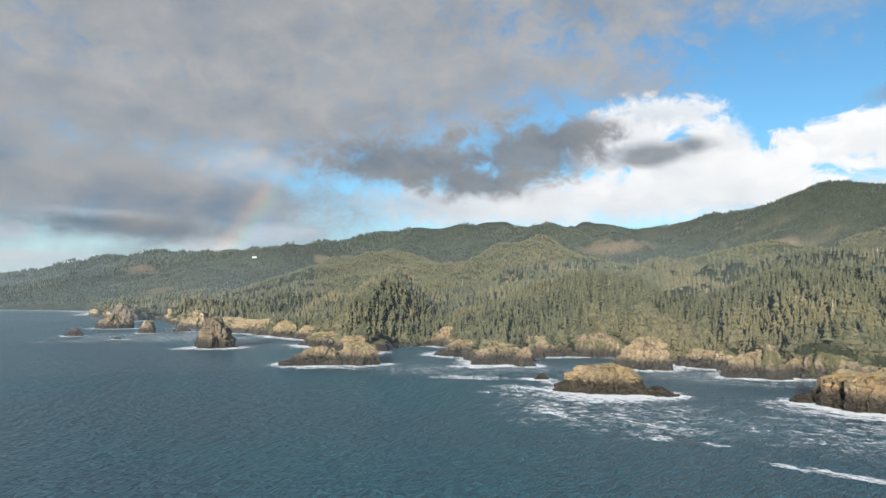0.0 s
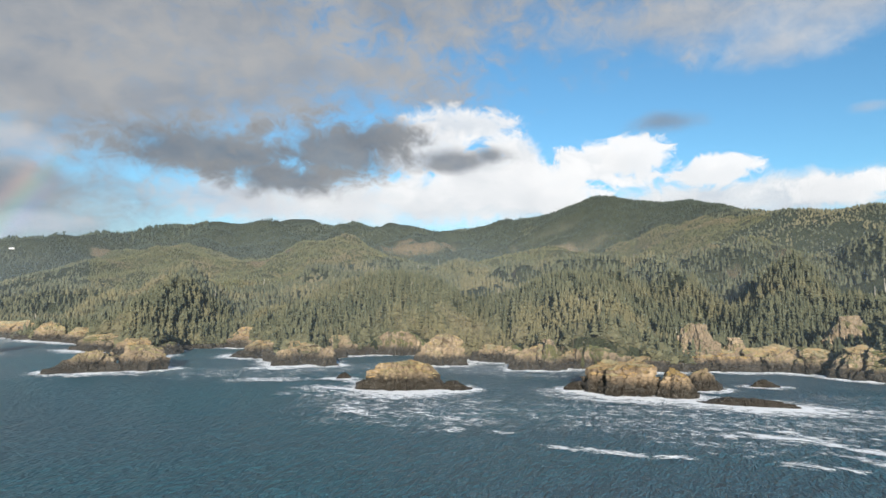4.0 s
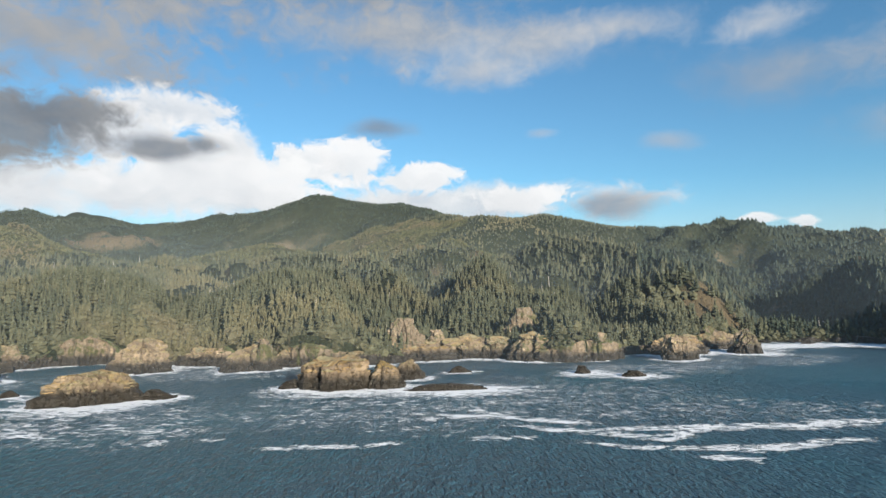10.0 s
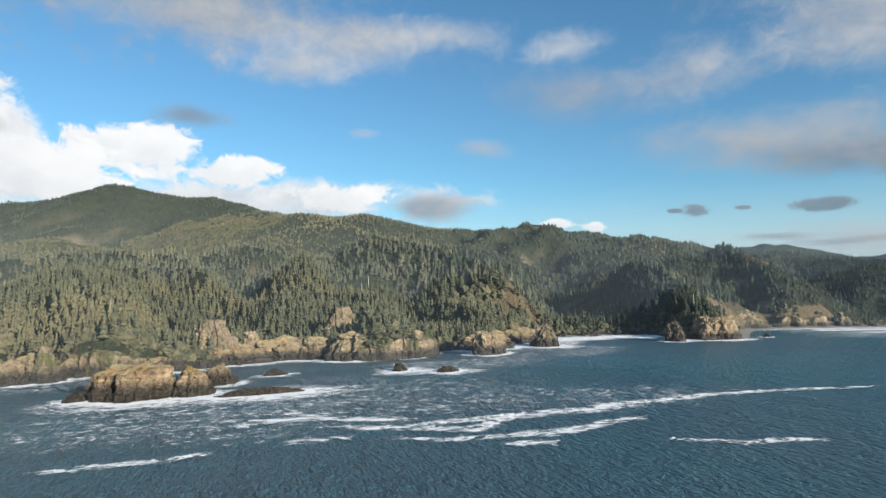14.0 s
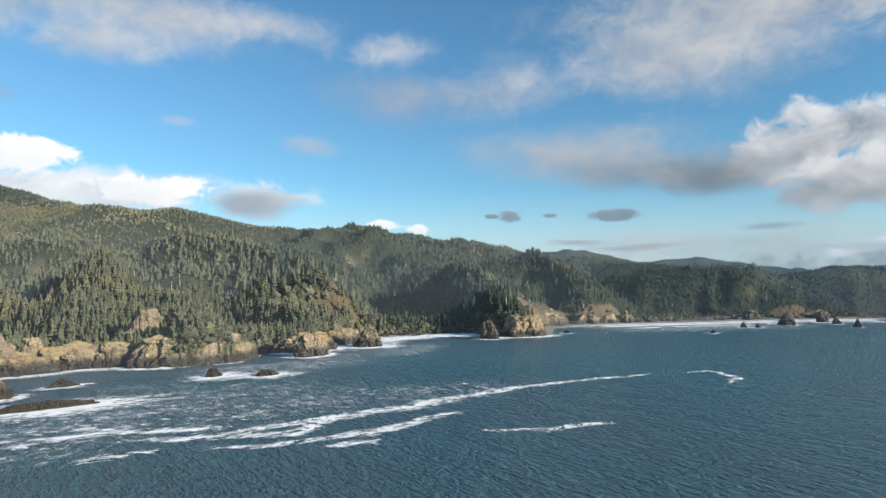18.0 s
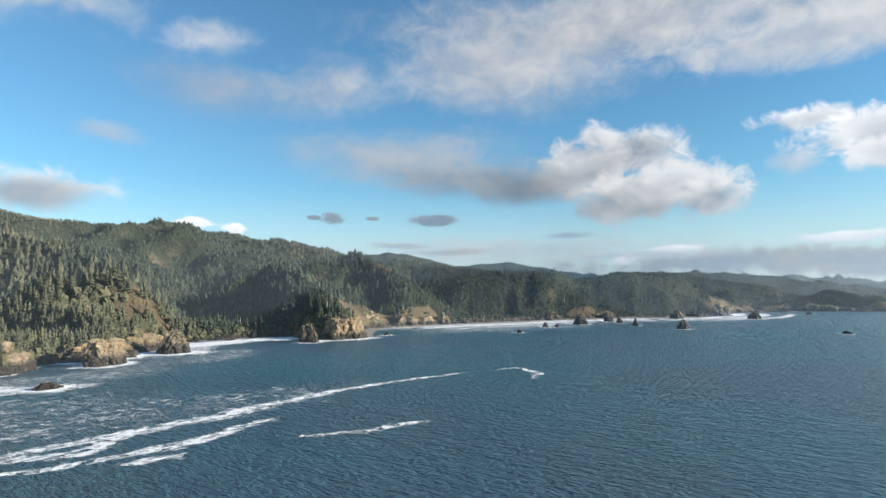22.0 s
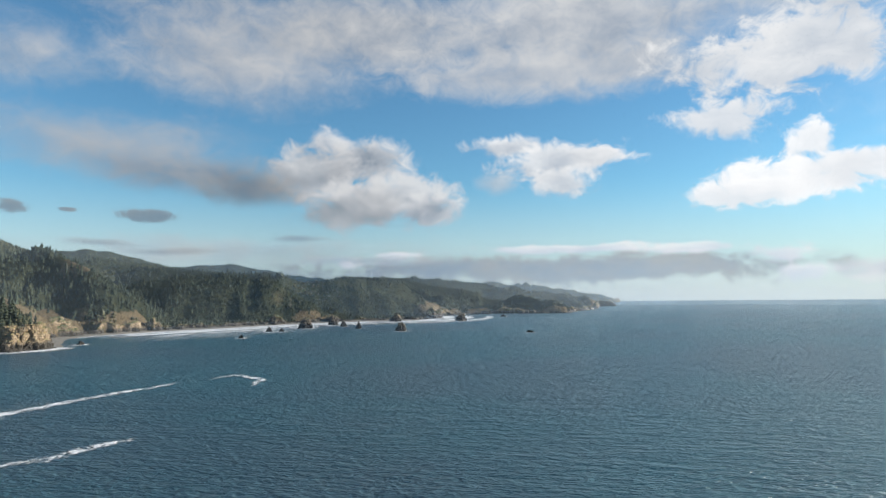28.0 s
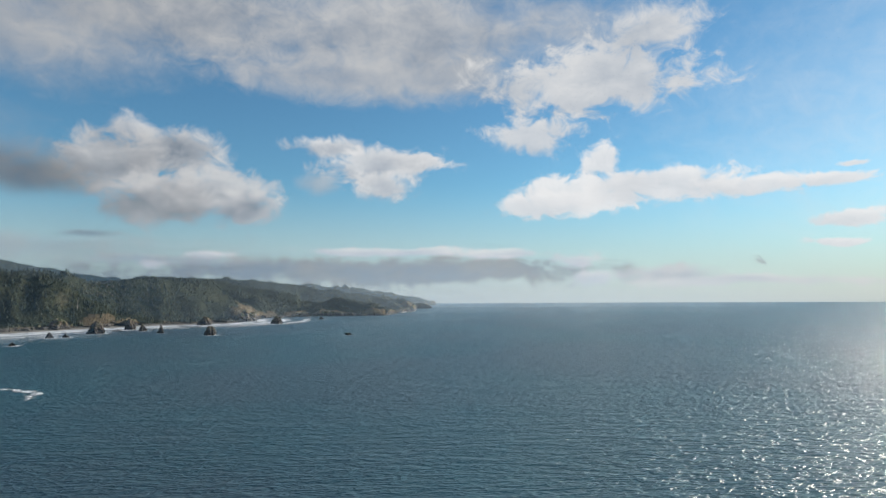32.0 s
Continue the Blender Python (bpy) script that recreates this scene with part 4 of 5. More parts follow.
# the large islet and its reefs
rock("sea_rock", 186, 317, 15, 11, 5, -30, 118, 2.2, 0.3, ROCK_BROWN, "low brown shelf of rock beside the large islet")
rock("sea_rock", 226, 282, 24, 20, 13, -50, 119, 3.0, -0.3, ROCK_BROWN, "brown rock shoulder leaning on the large islet")
rock("islet", 206, 299, 49, 28, 16, -36, 18, 6, -0.06, ROCK_BROWN, "large brown islet with orange grass and brush on top", "islet", 0, 0.6)
rock("sea_rock", 262, 300, 22, 17, 12, 0, 19, 2.2, 0, None, "brown pointed rock beside the large islet")
rock("reef_rock", 243, 247, 50, 11, 3.5, -38, 20, 3, 0.1, ROCK_DARK, "long low black reef awash in foam", "reef")
rock("reef_rock", 307, 300, 18, 8, 4.5, -20, 21, 2, 0, ROCK_DARK, REEF, "reef")
rock("reef_rock", 361, 235, 14, 9, 5.5, 0, 22, 1.6, 0, ROCK_DARK, REEF, "reef")
rock("reef_rock", 369, 201, 17, 8, 3.8, -30, 23, 2.5, 0, ROCK_DARK, REEF, "reef")
rock("reef_rock", 196, 415, 14, 6, 2.0, 0, 24, 2, 0, ROCK_DARK, REEF, "reef")
# below the wooded bluff
rock("sea_rock", 503, 232, 38, 28, 20, 0, 25, 3.5, 0, None, "brown rock knoll with small trees on top")
rock("sea_rock", 598, 214, 38, 28, 22, 10, 26, 2.2, 0.1, ROCK_DARK, "dark brown rounded sea rock in surf")
rock("reef_rock", 764, 206, 32, 12, 5, 0, 27, 2, 0, ROCK_DARK, REEF, "reef")
rock("sea_stack", 706, 103, 27, 20, 21, 0, 28, 2.4, 0, ROCK_DARK, "dark sea stack with a few trees on top")
rock("sea_rock", 752, 68, 62, 40, 24, -60, 29, 5, 0, None, "brown flat-topped headland rock under trees", "headland", 0, 0.7)
# southern stacks off the long beach
rock("reef_rock", 805, 18, 16, 8, 4, 0, 30, 2, 0, ROCK_DARK, REEF, "reef")
rock("reef_rock", 804, -157, 12, 7, 4, 0, 31, 1.6, 0, ROCK_DARK, REEF, "reef")
rock("sea_rock", 931, -222, 18, 10, 7, 0, 32, 1.5, 0, ROCK_DARK, DARK_STACK)
rock("sea_rock", 922, -238, 10, 7, 5, 0, 33, 1.3, 0, ROCK_DARK, DARK_STACK)
rock("sea_stack", 993, -295, 28, 22, 17, 0, 34, 3, 0.2, ROCK_DARK, "squat dark sea stack before the beach")
rock("sea_stack", 1075, -372, 20, 16, 17, 0, 35, 1.1, 0, ROCK_DARK, "tall pointed dark sea stack")
rock("sea_stack", 1007, -366, 15, 11, 11, 0, 36, 1.1, 0.3, ROCK_DARK, "small leaning dark sea stack")
rock("sea_stack", 925, -362, 10, 9, 12, 0, 37, 1.5, 0, ROCK_DARK, "slender dark sea stack")
rock("sea_stack", 1138, -526, 34, 24, 16, 0, 38, 1.3, 0, ROCK_DARK, DARK_STACK)
rock("sea_stack", 813, -384, 16, 14, 12.5, 0, 39, 4, 0, ROCK_DARK, "squat block-shaped dark sea stack")
rock("sea_stack", 1076, -644, 33, 24, 15, 0, 40, 3, 0, ROCK_DARK, "rounded dark sea stack in surf")
rock("sea_rock", 1210, -842, 17, 11, 7, 0, 41, 2, 0, ROCK_DARK, DARK_STACK)
rock("reef_rock", 671, -509, 14, 7, 3, 0, 42, 2, 0, ROCK_DARK, REEF, "reef")
rock("sea_rock", 1420, -930, 42, 24, 15, 0, 43, 2, 0, ROCK_DARK, DARK_STACK)
rock("sea_rock", 1876, -1707, 62, 40, 24, 45, 44, 3, 0, ROCK_DARK, "distant grey rock off the cape")
rock("sea_rock", 1990, -1930, 90, 40, 24, 45, 45, 2, 0, ROCK_DARK, "distant grey rock off the cape")

# bluffs of bare rock that stand out from the cliffs
for k, (x, y, wide, deep, high, block) in enumerate(((-318, 940, 64, 30, 24, 4.5), (-262, 862, 60, 26, 24, 4.5), (-205, 800, 60, 26, 22, 4.5), (-158, 752, 50, 26, 20, 4.0), (-116, 645, 46, 30, 20, 3.4), (-84, 592, 40, 26, 20, 3.2), (6, 672, 48, 30, 27, 2.6), (20, 566, 34, 46, 18, 3.0), (46, 503, 40, 30, 19, 3.5), (86, 566, 32, 24, 23, 2.6), (120, 566, 26, 18, 12, 3), (204, 484, 32, 24, 18, 3.5), (216, 424, 26, 26, 25, 2.4), (252, 424, 38, 24, 17, 3.0), (288, 400, 30, 22, 14, 3.0),
                                                     (347, 390, 50, 26, 20, 3.6), (386, 374, 28, 24, 23, 2.4), (404, 358, 34, 26, 24, 2.6), (413, 320, 28, 28, 27, 2.8), (556, 258, 50, 30, 19, 3.2), (620, 266, 38, 26, 19, 2.6), (700, 262, 40, 24, 14, 2.6))):
    rock("bluff", x, y, 1.5 * wide, 1.2 * deep, 0.74 * high, -35 + 25 * math.sin(k * 2.1), 150 + 3 * k, block, 0.15 * math.sin(k * 1.7), (CLIFF, ROCK_TAN, ROCK_BROWN)[(k * 2 + k // 3) % 3], "bare tan rock bluff at the foot of the forest", "bluff", 0, 0.7)
for k, (x, y, wide, deep, high) in enumerate(((985, 52, 95, 50, 44), (940, 70, 50, 36, 26), (1066, -72, 34, 30, 36), (1170, -290, 60, 36, 30), (1240, -660, 60, 50, 40), (1196, -410, 44, 30, 26))):
    rock("bluff", x, y, wide, deep, 0.62 * high, -60 + 9 * k, 220 + 3 * k, 1.5, 0.1, CLIFF, "steep eroded tan bluff above the beach", "bluff", 0.01)
# bare faces among the trees
rock("rock_outcrop", 472, 378, 40, 26, 26, -40, 46, 2.2, 0, CLIFF, "bare tan rock face among the spruces", "outcrop", 16)
rock("rock_outcrop", 343, 398, 30, 16, 20, -40, 47, 3.0, 0, CLIFF, "bare tan rock face among the spruces", "outcrop", 14)
rock("rock_outcrop", 372, 392, 20, 16, 14, -40, 48, 3.0, 0, CLIFF, "bare tan rock face among the spruces", "outcrop", 10)
rock("rock_outcrop", 443, 296, 76, 36, 24, -30, 49, 6.0, 0, CLIFF, "flat-topped tan bluff with orange grass above the sea", "bluff", 1, 0.7)

# ---- white water ----
def foam_strip(pts, widths, thick, name="foam", label="", seed=0):
    """A thin ribbon of foam on the water along a line; thick: how solid it is in the middle."""
    p = along(pts, 2.5)
    n = len(p)
    side = np.gradient(p, axis=0)
    side = np.stack([side[:, 1], -side[:, 0]], 1) / (np.hypot(*side.T)[:, None] + 1e-9)
    u = np.linspace(0, 1, n)
    wide = np.interp(u, np.linspace(0, 1, len(widths)), widths) * (1 + 0.45 * fbm(p[:, 0], p[:, 1], 0, 14, 3, seed))
    p = p + side * (3.0 * fbm(p[:, 0], p[:, 1], 5, 22, 3, seed + 3))[:, None]
    across = np.linspace(-1, 1, 7)
    v = np.concatenate([np.column_stack([p + side * (wide * c / 2)[:, None], np.full(n, 0.12 + 0.013 * (seed % 29))]) for c in across])
    k = np.concatenate([thick * (1 - c * c) * np.clip(np.minimum(u, 1 - u) * 8, 0, 1) for c in across])
    ob = sheet(name, v, grid_faces(7, n), FOAM)
    number(ob, "thick", k)
    return tagged(ob, label or "streak of white foam drifting on the sea", "foam", kind="stuff")


# every patch is (name, label, middle, reach, rule that gives its thickness at places x, y)
PATCHES = []


def local(x, y, cx, cy, turn):
    c, s = math.cos(radians(turn)), math.sin(radians(turn))
    return (x - cx) * c + (y - cy) * s, (y - cy) * c - (x - cx) * s


def foam_ring(cx, cy, wide, deep, turn, seed, spread_out, thick):
    def rule(x, y):
        px, py = local(x, y, cx, cy, turn)
        far = np.hypot(px, py) + 0.01
        ca, sa = (px + 0.001) / far, (py + 0.001) / far
        edge = 1 / np.sqrt((2 * ca / wide) ** 2 + (2 * sa / deep) ** 2)
        grow = spread_out * np.clip(1 + 0.7 * fbm(ca, sa, 0.2, 0.5, 3, seed), 0.25, 2)
        g = (far - edge) / grow
        return thick * np.clip(1 - np.maximum(g, 0), 0, 1) ** 1.2 * (g > -1.2)
    PATCHES.append(("surf", "white surf breaking round a sea rock", cx, cy, max(wide, deep) / 2 + 2 * spread_out, rule))


def foam_streak(pts, widths, thick, seed):
    p = along(pts, 2.0)
    u = np.linspace(0, 1, len(p))
    wide = np.interp(u, np.linspace(0, 1, len(widths)), widths)
    p = p + 3.5 * np.column_stack([fbm(p[:, 0], p[:, 1], 5, 18, 3, seed), fbm(p[:, 0], p[:, 1], 9, 18, 3, seed + 2)])

    def rule(x, y):
        d = np.hypot(x[:, None] - p[None, :, 0], y[:, None] - p[None, :, 1])
        at = d.argmin(1)
        c = d.min(1) / (wide[at] / 2 * (1 + 0.6 * fbm(x, y, 0, 12, 3, seed)))
        return thick * np.clip(1 - c * c, 0, 1) * np.clip(np.minimum(u, 1 - u)[at] * 8, 0, 1)
    mid = (p.max(0) + p.min(0)) / 2
    PATCHES.append(("foam", "streak of white foam drifting on the sea", mid[0], mid[1], np.ptp(p, axis=0).max() / 2 + max(widths), rule))


def foam_field(cx, cy, wide, deep, turn, thick, seed):
    def rule(x, y):
        px, py = local(x, y, cx, cy, turn)
        gx, gy = 2 * px / wide, 2 * py / deep
        return thick * np.clip(1.15 - np.hypot(gx, gy) ** 2 + 0.5 * fbm(gx, gy, 0, 0.35, 3, seed), 0, 1)
    PATCHES.append(("foam_lace", "lacy patches of old white foam on the sea", cx, cy, max(wide, deep) * 0.75, rule))


for x, y, wide, deep, turn, seed in ROCKS:
    foam_ring(x, y, wide, deep, turn, seed, 6.5 + 0.26 * wide, 0.86)
for x, y, wide, deep, turn, seed in ((94, 334, 62, 40, -18, 61), (207, 288, 84, 46, -42, 62), (245, 240, 70, 34, -38, 63), (361, 234, 34, 22, 0, 64), (372, 200, 34, 20, -30, 65), (598, 206, 60, 44, 0, 66), (30, 470, 50, 20, 10, 67)):
    foam_ring(x, y, wide * 0.6, deep * 0.7, turn, seed, 20, 0.66)

STREAKS = [
    ([(185, 180), (200, 143), (212, 106), (242, 104), (269, 78), (305, 57), (332, 37), (362, 10), (388, -27), (417, -62)], (7, 9, 12, 10, 6, 4)),
    ([(405, -58), (420, -80), (390, -88), (360, -76)], (4, 6, 4)),
    ([(187, 131), (196, 104), (224, 74), (251, 61), (271, 48)], (6, 8, 4)),
    ([(197, 85), (203, 65)], (4, 5)), ([(228, 40), (233, 15), (253, -15)], (5, 6, 4)), ([(204, 198), (209, 172), (219, 135)], (6, 8, 6)),
    ([(164, 159), (173, 146), (185, 138)], (5, 7, 5)), ([(102, 197), (127, 178), (144, 163)], (5, 6, 4)), ([(78, 234), (85, 225)], (5, 5)),
    ([(170, 198), (201, 179), (217, 135)], (5, 6)), ([(188, 153), (208, 129), (245, 104), (277, 73)], (5, 7, 7)), ([(47, 303), (51, 270), (60, 256)], (8, 9, 5)),
    ([(195, 88), (209, 68)], (4, 4)), ([(91, 224), (102, 214)], (4, 5)), ([(186, 201), (205, 172)], (4, 5)), ([(60, 384), (80, 372), (100, 372)], (12, 12, 8)),
]
for k, (pts, widths) in enumerate(STREAKS):
    foam_streak(pts, [1.55 * v for v in widths], 0.46, 80 + k)
# lace of old foam between the islets and off the cliffs
for k, (x, y, wide, deep, turn, thick) in enumerate((
        (80, 285, 110, 130, 20, 0.26), (72, 338, 100, 62, -15, 0.48), (205, 278, 130, 62, -42, 0.46), (252, 236, 110, 50, -38, 0.46), (362, 226, 70, 44, -20, 0.42),
        (640, 215, 140, 60, -10, 0.44), (-85, 452, 90, 40, 5, 0.42), (-225, 598, 90, 50, 15, 0.42), (20, 400, 60, 30, 0, 0.42), (190, 215, 240, 120, -42, 0.22),
        (290, 190, 180, 170, -42, 0.18), (300, 90, 220, 90, -48, 0.16), (20, 440, 220, 80, 0, 0.21), (-330, 760, 330, 260, 30, 0.23), (560, 175, 190, 110, -15, 0.21),
        (930, -180, 420, 180, -60, 0.25), (1080, -560, 420, 200, -70, 0.25), (170, 420, 220, 90, -35, 0.21), (420, 215, 160, 90, -40, 0.22))):
    foam_field(x, y, wide, deep, turn, 0.88 * thick, 201 + k)


def lay_foam(x0, x1, y0, y1, step, skip=None):
    """The patches side by side on one level, each place belonging to the patch that is thickest there."""
    gx, gy = np.meshgrid(np.arange(x0, x1 + step, step), np.arange(y0, y1 + step, step), indexing="ij")
    shape = gx.shape
    x, y = gx.ravel(), gy.ravel()
    best, owner, total = np.zeros(x.size), np.full(x.size, -1), np.zeros(x.size)
    for k, (name, label, cx, cy, reach, rule) in enumerate(PATCHES):
        m = np.nonzero((np.abs(x - cx) < reach) & (np.abs(y - cy) < reach))[0]
        if not len(m):
            continue
        v = rule(x[m], y[m])
        total[m] += v ** 3
        more = v > best[m]
        best[m[more]], owner[m[more]] = v[more], k
    thick = total ** (1 / 3)
    faces = grid_faces(*shape)[:, ::-1]
    holder = owner[faces[:, 0]]
    keep = (thick[faces].max(1) > 0.06)
    if skip:
        mx, my = x[faces].mean(1), y[faces].mean(1)
        keep &= ~((mx > skip[0]) & (mx < skip[1]) & (my > skip[2]) & (my < skip[3]))
    z = 0.16 + 0.25 * np.clip(thick - 0.5, 0, 1) + 0.1 * fbm(x, y, 0, 9, 2, 3)
    for k in np.unique(holder[keep]):
        if k < 0:
            continue
        f = faces[keep & (holder == k)]
        if len(f) < 6:
            continue
        used, order = np.unique(f, return_inverse=True)
        ob = sheet(PATCHES[k][0], np.column_stack([x, y, z])[used], order.reshape(-1, 4), FOAM)
        number(ob, "thick", thick[used])
        tagged(ob, PATCHES[k][1], PATCHES[k][0].replace("_lace", ""), kind="stuff")


lay_foam(-120, 480, -100, 520, 2.5)
lay_foam(-650, 1400, -1000, 1300, 5.0, (-120, 480, -100, 520))

# surf along the shore and the long southern beach
shoreline = along(SHORE[4:56], 6)
foam_strip(shoreline + 0.0, (16,), 0.62, "surf", "thin white surf along the foot of the cliffs", 120)
beach = along(SHORE[51:61], 6)
for k, (off, wide, thick) in enumerate(((18, 66, 1.15), (70, 48, 0.95), (122, 32, 0.66))):
    b = np.gradient(beach, axis=0)
    b = np.stack([b[:, 1], -b[:, 0]], 1) / np.hypot(*b.T)[:, None]
    foam_strip(beach + b * off, (wide, wide, wide * 0.7), thick, "surf", "white breakers rolling in along the beach", 130 + k)
cove = [(640, 240), (700, 215), (760, 170), (790, 120)]
foam_strip(cove, (50, 80, 60), 0.85, "surf", "white surf filling the shaded cove", 140)
foam_strip([(-1500, 1930), (-1200, 1940), (-1010, 1800), (-880, 1480)], (40, 50, 60), 0.7, "surf", "white breakers along the northern beach", 141)


# scattered small whitecaps out on the open water
caps_rng = np.random.default_rng(77)
done = 0
while done < 70:
    r, a = 210 + 650 * caps_rng.random() ** 0.9, radians(-32 + 185 * caps_rng.random())
    cx, cy = r * math.sin(a), r * math.cos(a)
    if inland(np.array([cx]), np.array([cy]))[0] > -45:
        continue
    long, way_on = 1.6 + 2.2 * caps_rng.random(), radians(40 + 16 * caps_rng.standard_normal())
    foam_strip([(cx - long * math.cos(way_on), cy - long * math.sin(way_on)), (cx, cy + 0.6), (cx + long * math.cos(way_on), cy + long * math.sin(way_on))], (1.2, 1.8, 1.0), 0.55, "whitecap", "small white crest of a breaking wave", 300 + done)
    done += 1


# ---- forest ----
def crown(tiers, sides, rng, slim=0.19):
    """A spruce crown of unit height: ragged tiers of boughs, one closed skin. Returns rings of places and faces."""
    rings = []
    low = 0.10 + 0.08 * rng.random()
    if tiers == 0:  # seen from far off
        a = np.linspace(0, 2 * np.pi, sides, endpoint=False)
        q = slim * (1 + 0.35 * (rng.random(sides) - 0.5) * 2)
        rings.append(np.column_stack([q * np.cos(a), q * np.sin(a), low + 0.05 * rng.standard_normal(sides)]))
    for k in range(tiers):
        u = k / tiers
        r = slim * (1 - u) ** 0.85 * (0.85 + 0.3 * rng.random())
        z0, z1 = low + (1 - low) * u, low + (1 - low) * (u + 0.62 / tiers)
        for rad, z, droop in ((r, z0, 0.5), (r * 0.42, z1, 0.1)):
            a = np.linspace(0, 2 * np.pi, sides, endpoint=False) + rng.random() * 2
            q = rad * (1 + 0.35 * (rng.random(sides) - 0.5) * 2) * np.where(np.arange(sides) % 2, 1.18, 0.80)
            rings.append(np.column_stack([q * np.cos(a), q * np.sin(a), z - droop * 0.3 * (q - rad) + 0.012 * rng.standard_normal(sides)]))
    rings.append(np.column_stack([np.zeros((sides, 2)), np.full(sides, 1.0)]))
    v = np.concatenate(rings)
    return v, grid_faces(len(rings), sides, wrap=True)


def bush(sides, rng, levels=(0.08, 0.25, 0.45, 0.62, 0.8, 0.93)):
    """A rounded broadleaf crown of unit height with an uneven outline."""
    rings = []
    for u in levels:
        r = 0.42 * math.sin(math.pi * min(0.97, u * 0.85 + 0.14)) ** 0.7
        a = np.linspace(0, 2 * np.pi, sides, endpoint=False) + rng.random()
        q = r * (1 + 0.5 * (rng.random(sides) - 0.5) * 2)
        rings.append(np.column_stack([q * np.cos(a), q * np.sin(a), u + 0.07 * rng.standard_normal(sides)]))
    rings.append(np.column_stack([np.zeros((sides, 2)), np.full(sides, 1.0)]))
    return np.concatenate(rings), grid_faces(len(rings), sides, wrap=True)


def plant(name, shapes, x, y, z, tall, fat, mat, label, rng):
    """Many trees joined into one skin."""
    V, F, base = [], [], 0
    pick = rng.integers(0, len(shapes), len(x))
    for k, (sv, sf) in enumerate(shapes):
        m = np.nonzero(pick == k)[0]
        if not len(m):
            continue
        a = rng.random(len(m)) * 2 * np.pi
        c, s = np.cos(a)[:, None], np.sin(a)[:, None]
        h, f = tall[m][:, None], (tall * fat)[m][:, None]
        px = x[m][:, None] + f * (sv[:, 0] * c - sv[:, 1] * s)
        py = y[m][:, None] + f * (sv[:, 0] * s + sv[:, 1] * c)
        pz = z[m][:, None] + h * sv[:, 2]
        V.append(np.stack([px, py, pz], -1).reshape(-1, 3))
        F.append((sf[None] + (np.arange(len(m)) * len(sv))[:, None, None] + base).reshape(-1, 4))
        base += len(m) * len(sv)
    ob = sheet(name, np.concatenate(V), np.concatenate(F), mat, smooth=False)
    return tagged(ob, label, "forest", kind="stuff")


rng = np.random.default_rng(5)


def scatter(near, far, from_head, to_head, spacing):
    """Random places on land between two reaches, evenly thick on the ground."""
    area = 0.5 * radians(to_head - from_head) * (far ** 2 - near ** 2)
    n = int(area / spacing ** 2)
    r = np.sqrt(near ** 2 + rng.random(n) * (far ** 2 - near ** 2))
    a = np.radians(from_head + rng.random(n) * (to_head - from_head))
    x, y = r * np.sin(a), r * np.cos(a)
    d = inland(x, y)
    keep = (d > 6) & ~(bare_bluff(x, y, d) & (rng.random(n) < 0.85)) & (rng.random(n) > 0.88 * cleared(x, y) ** 0.6) & (fbm(x, y, 0, 45, 2, 77) > -0.5)
    return x[keep], y[keep], d[keep]


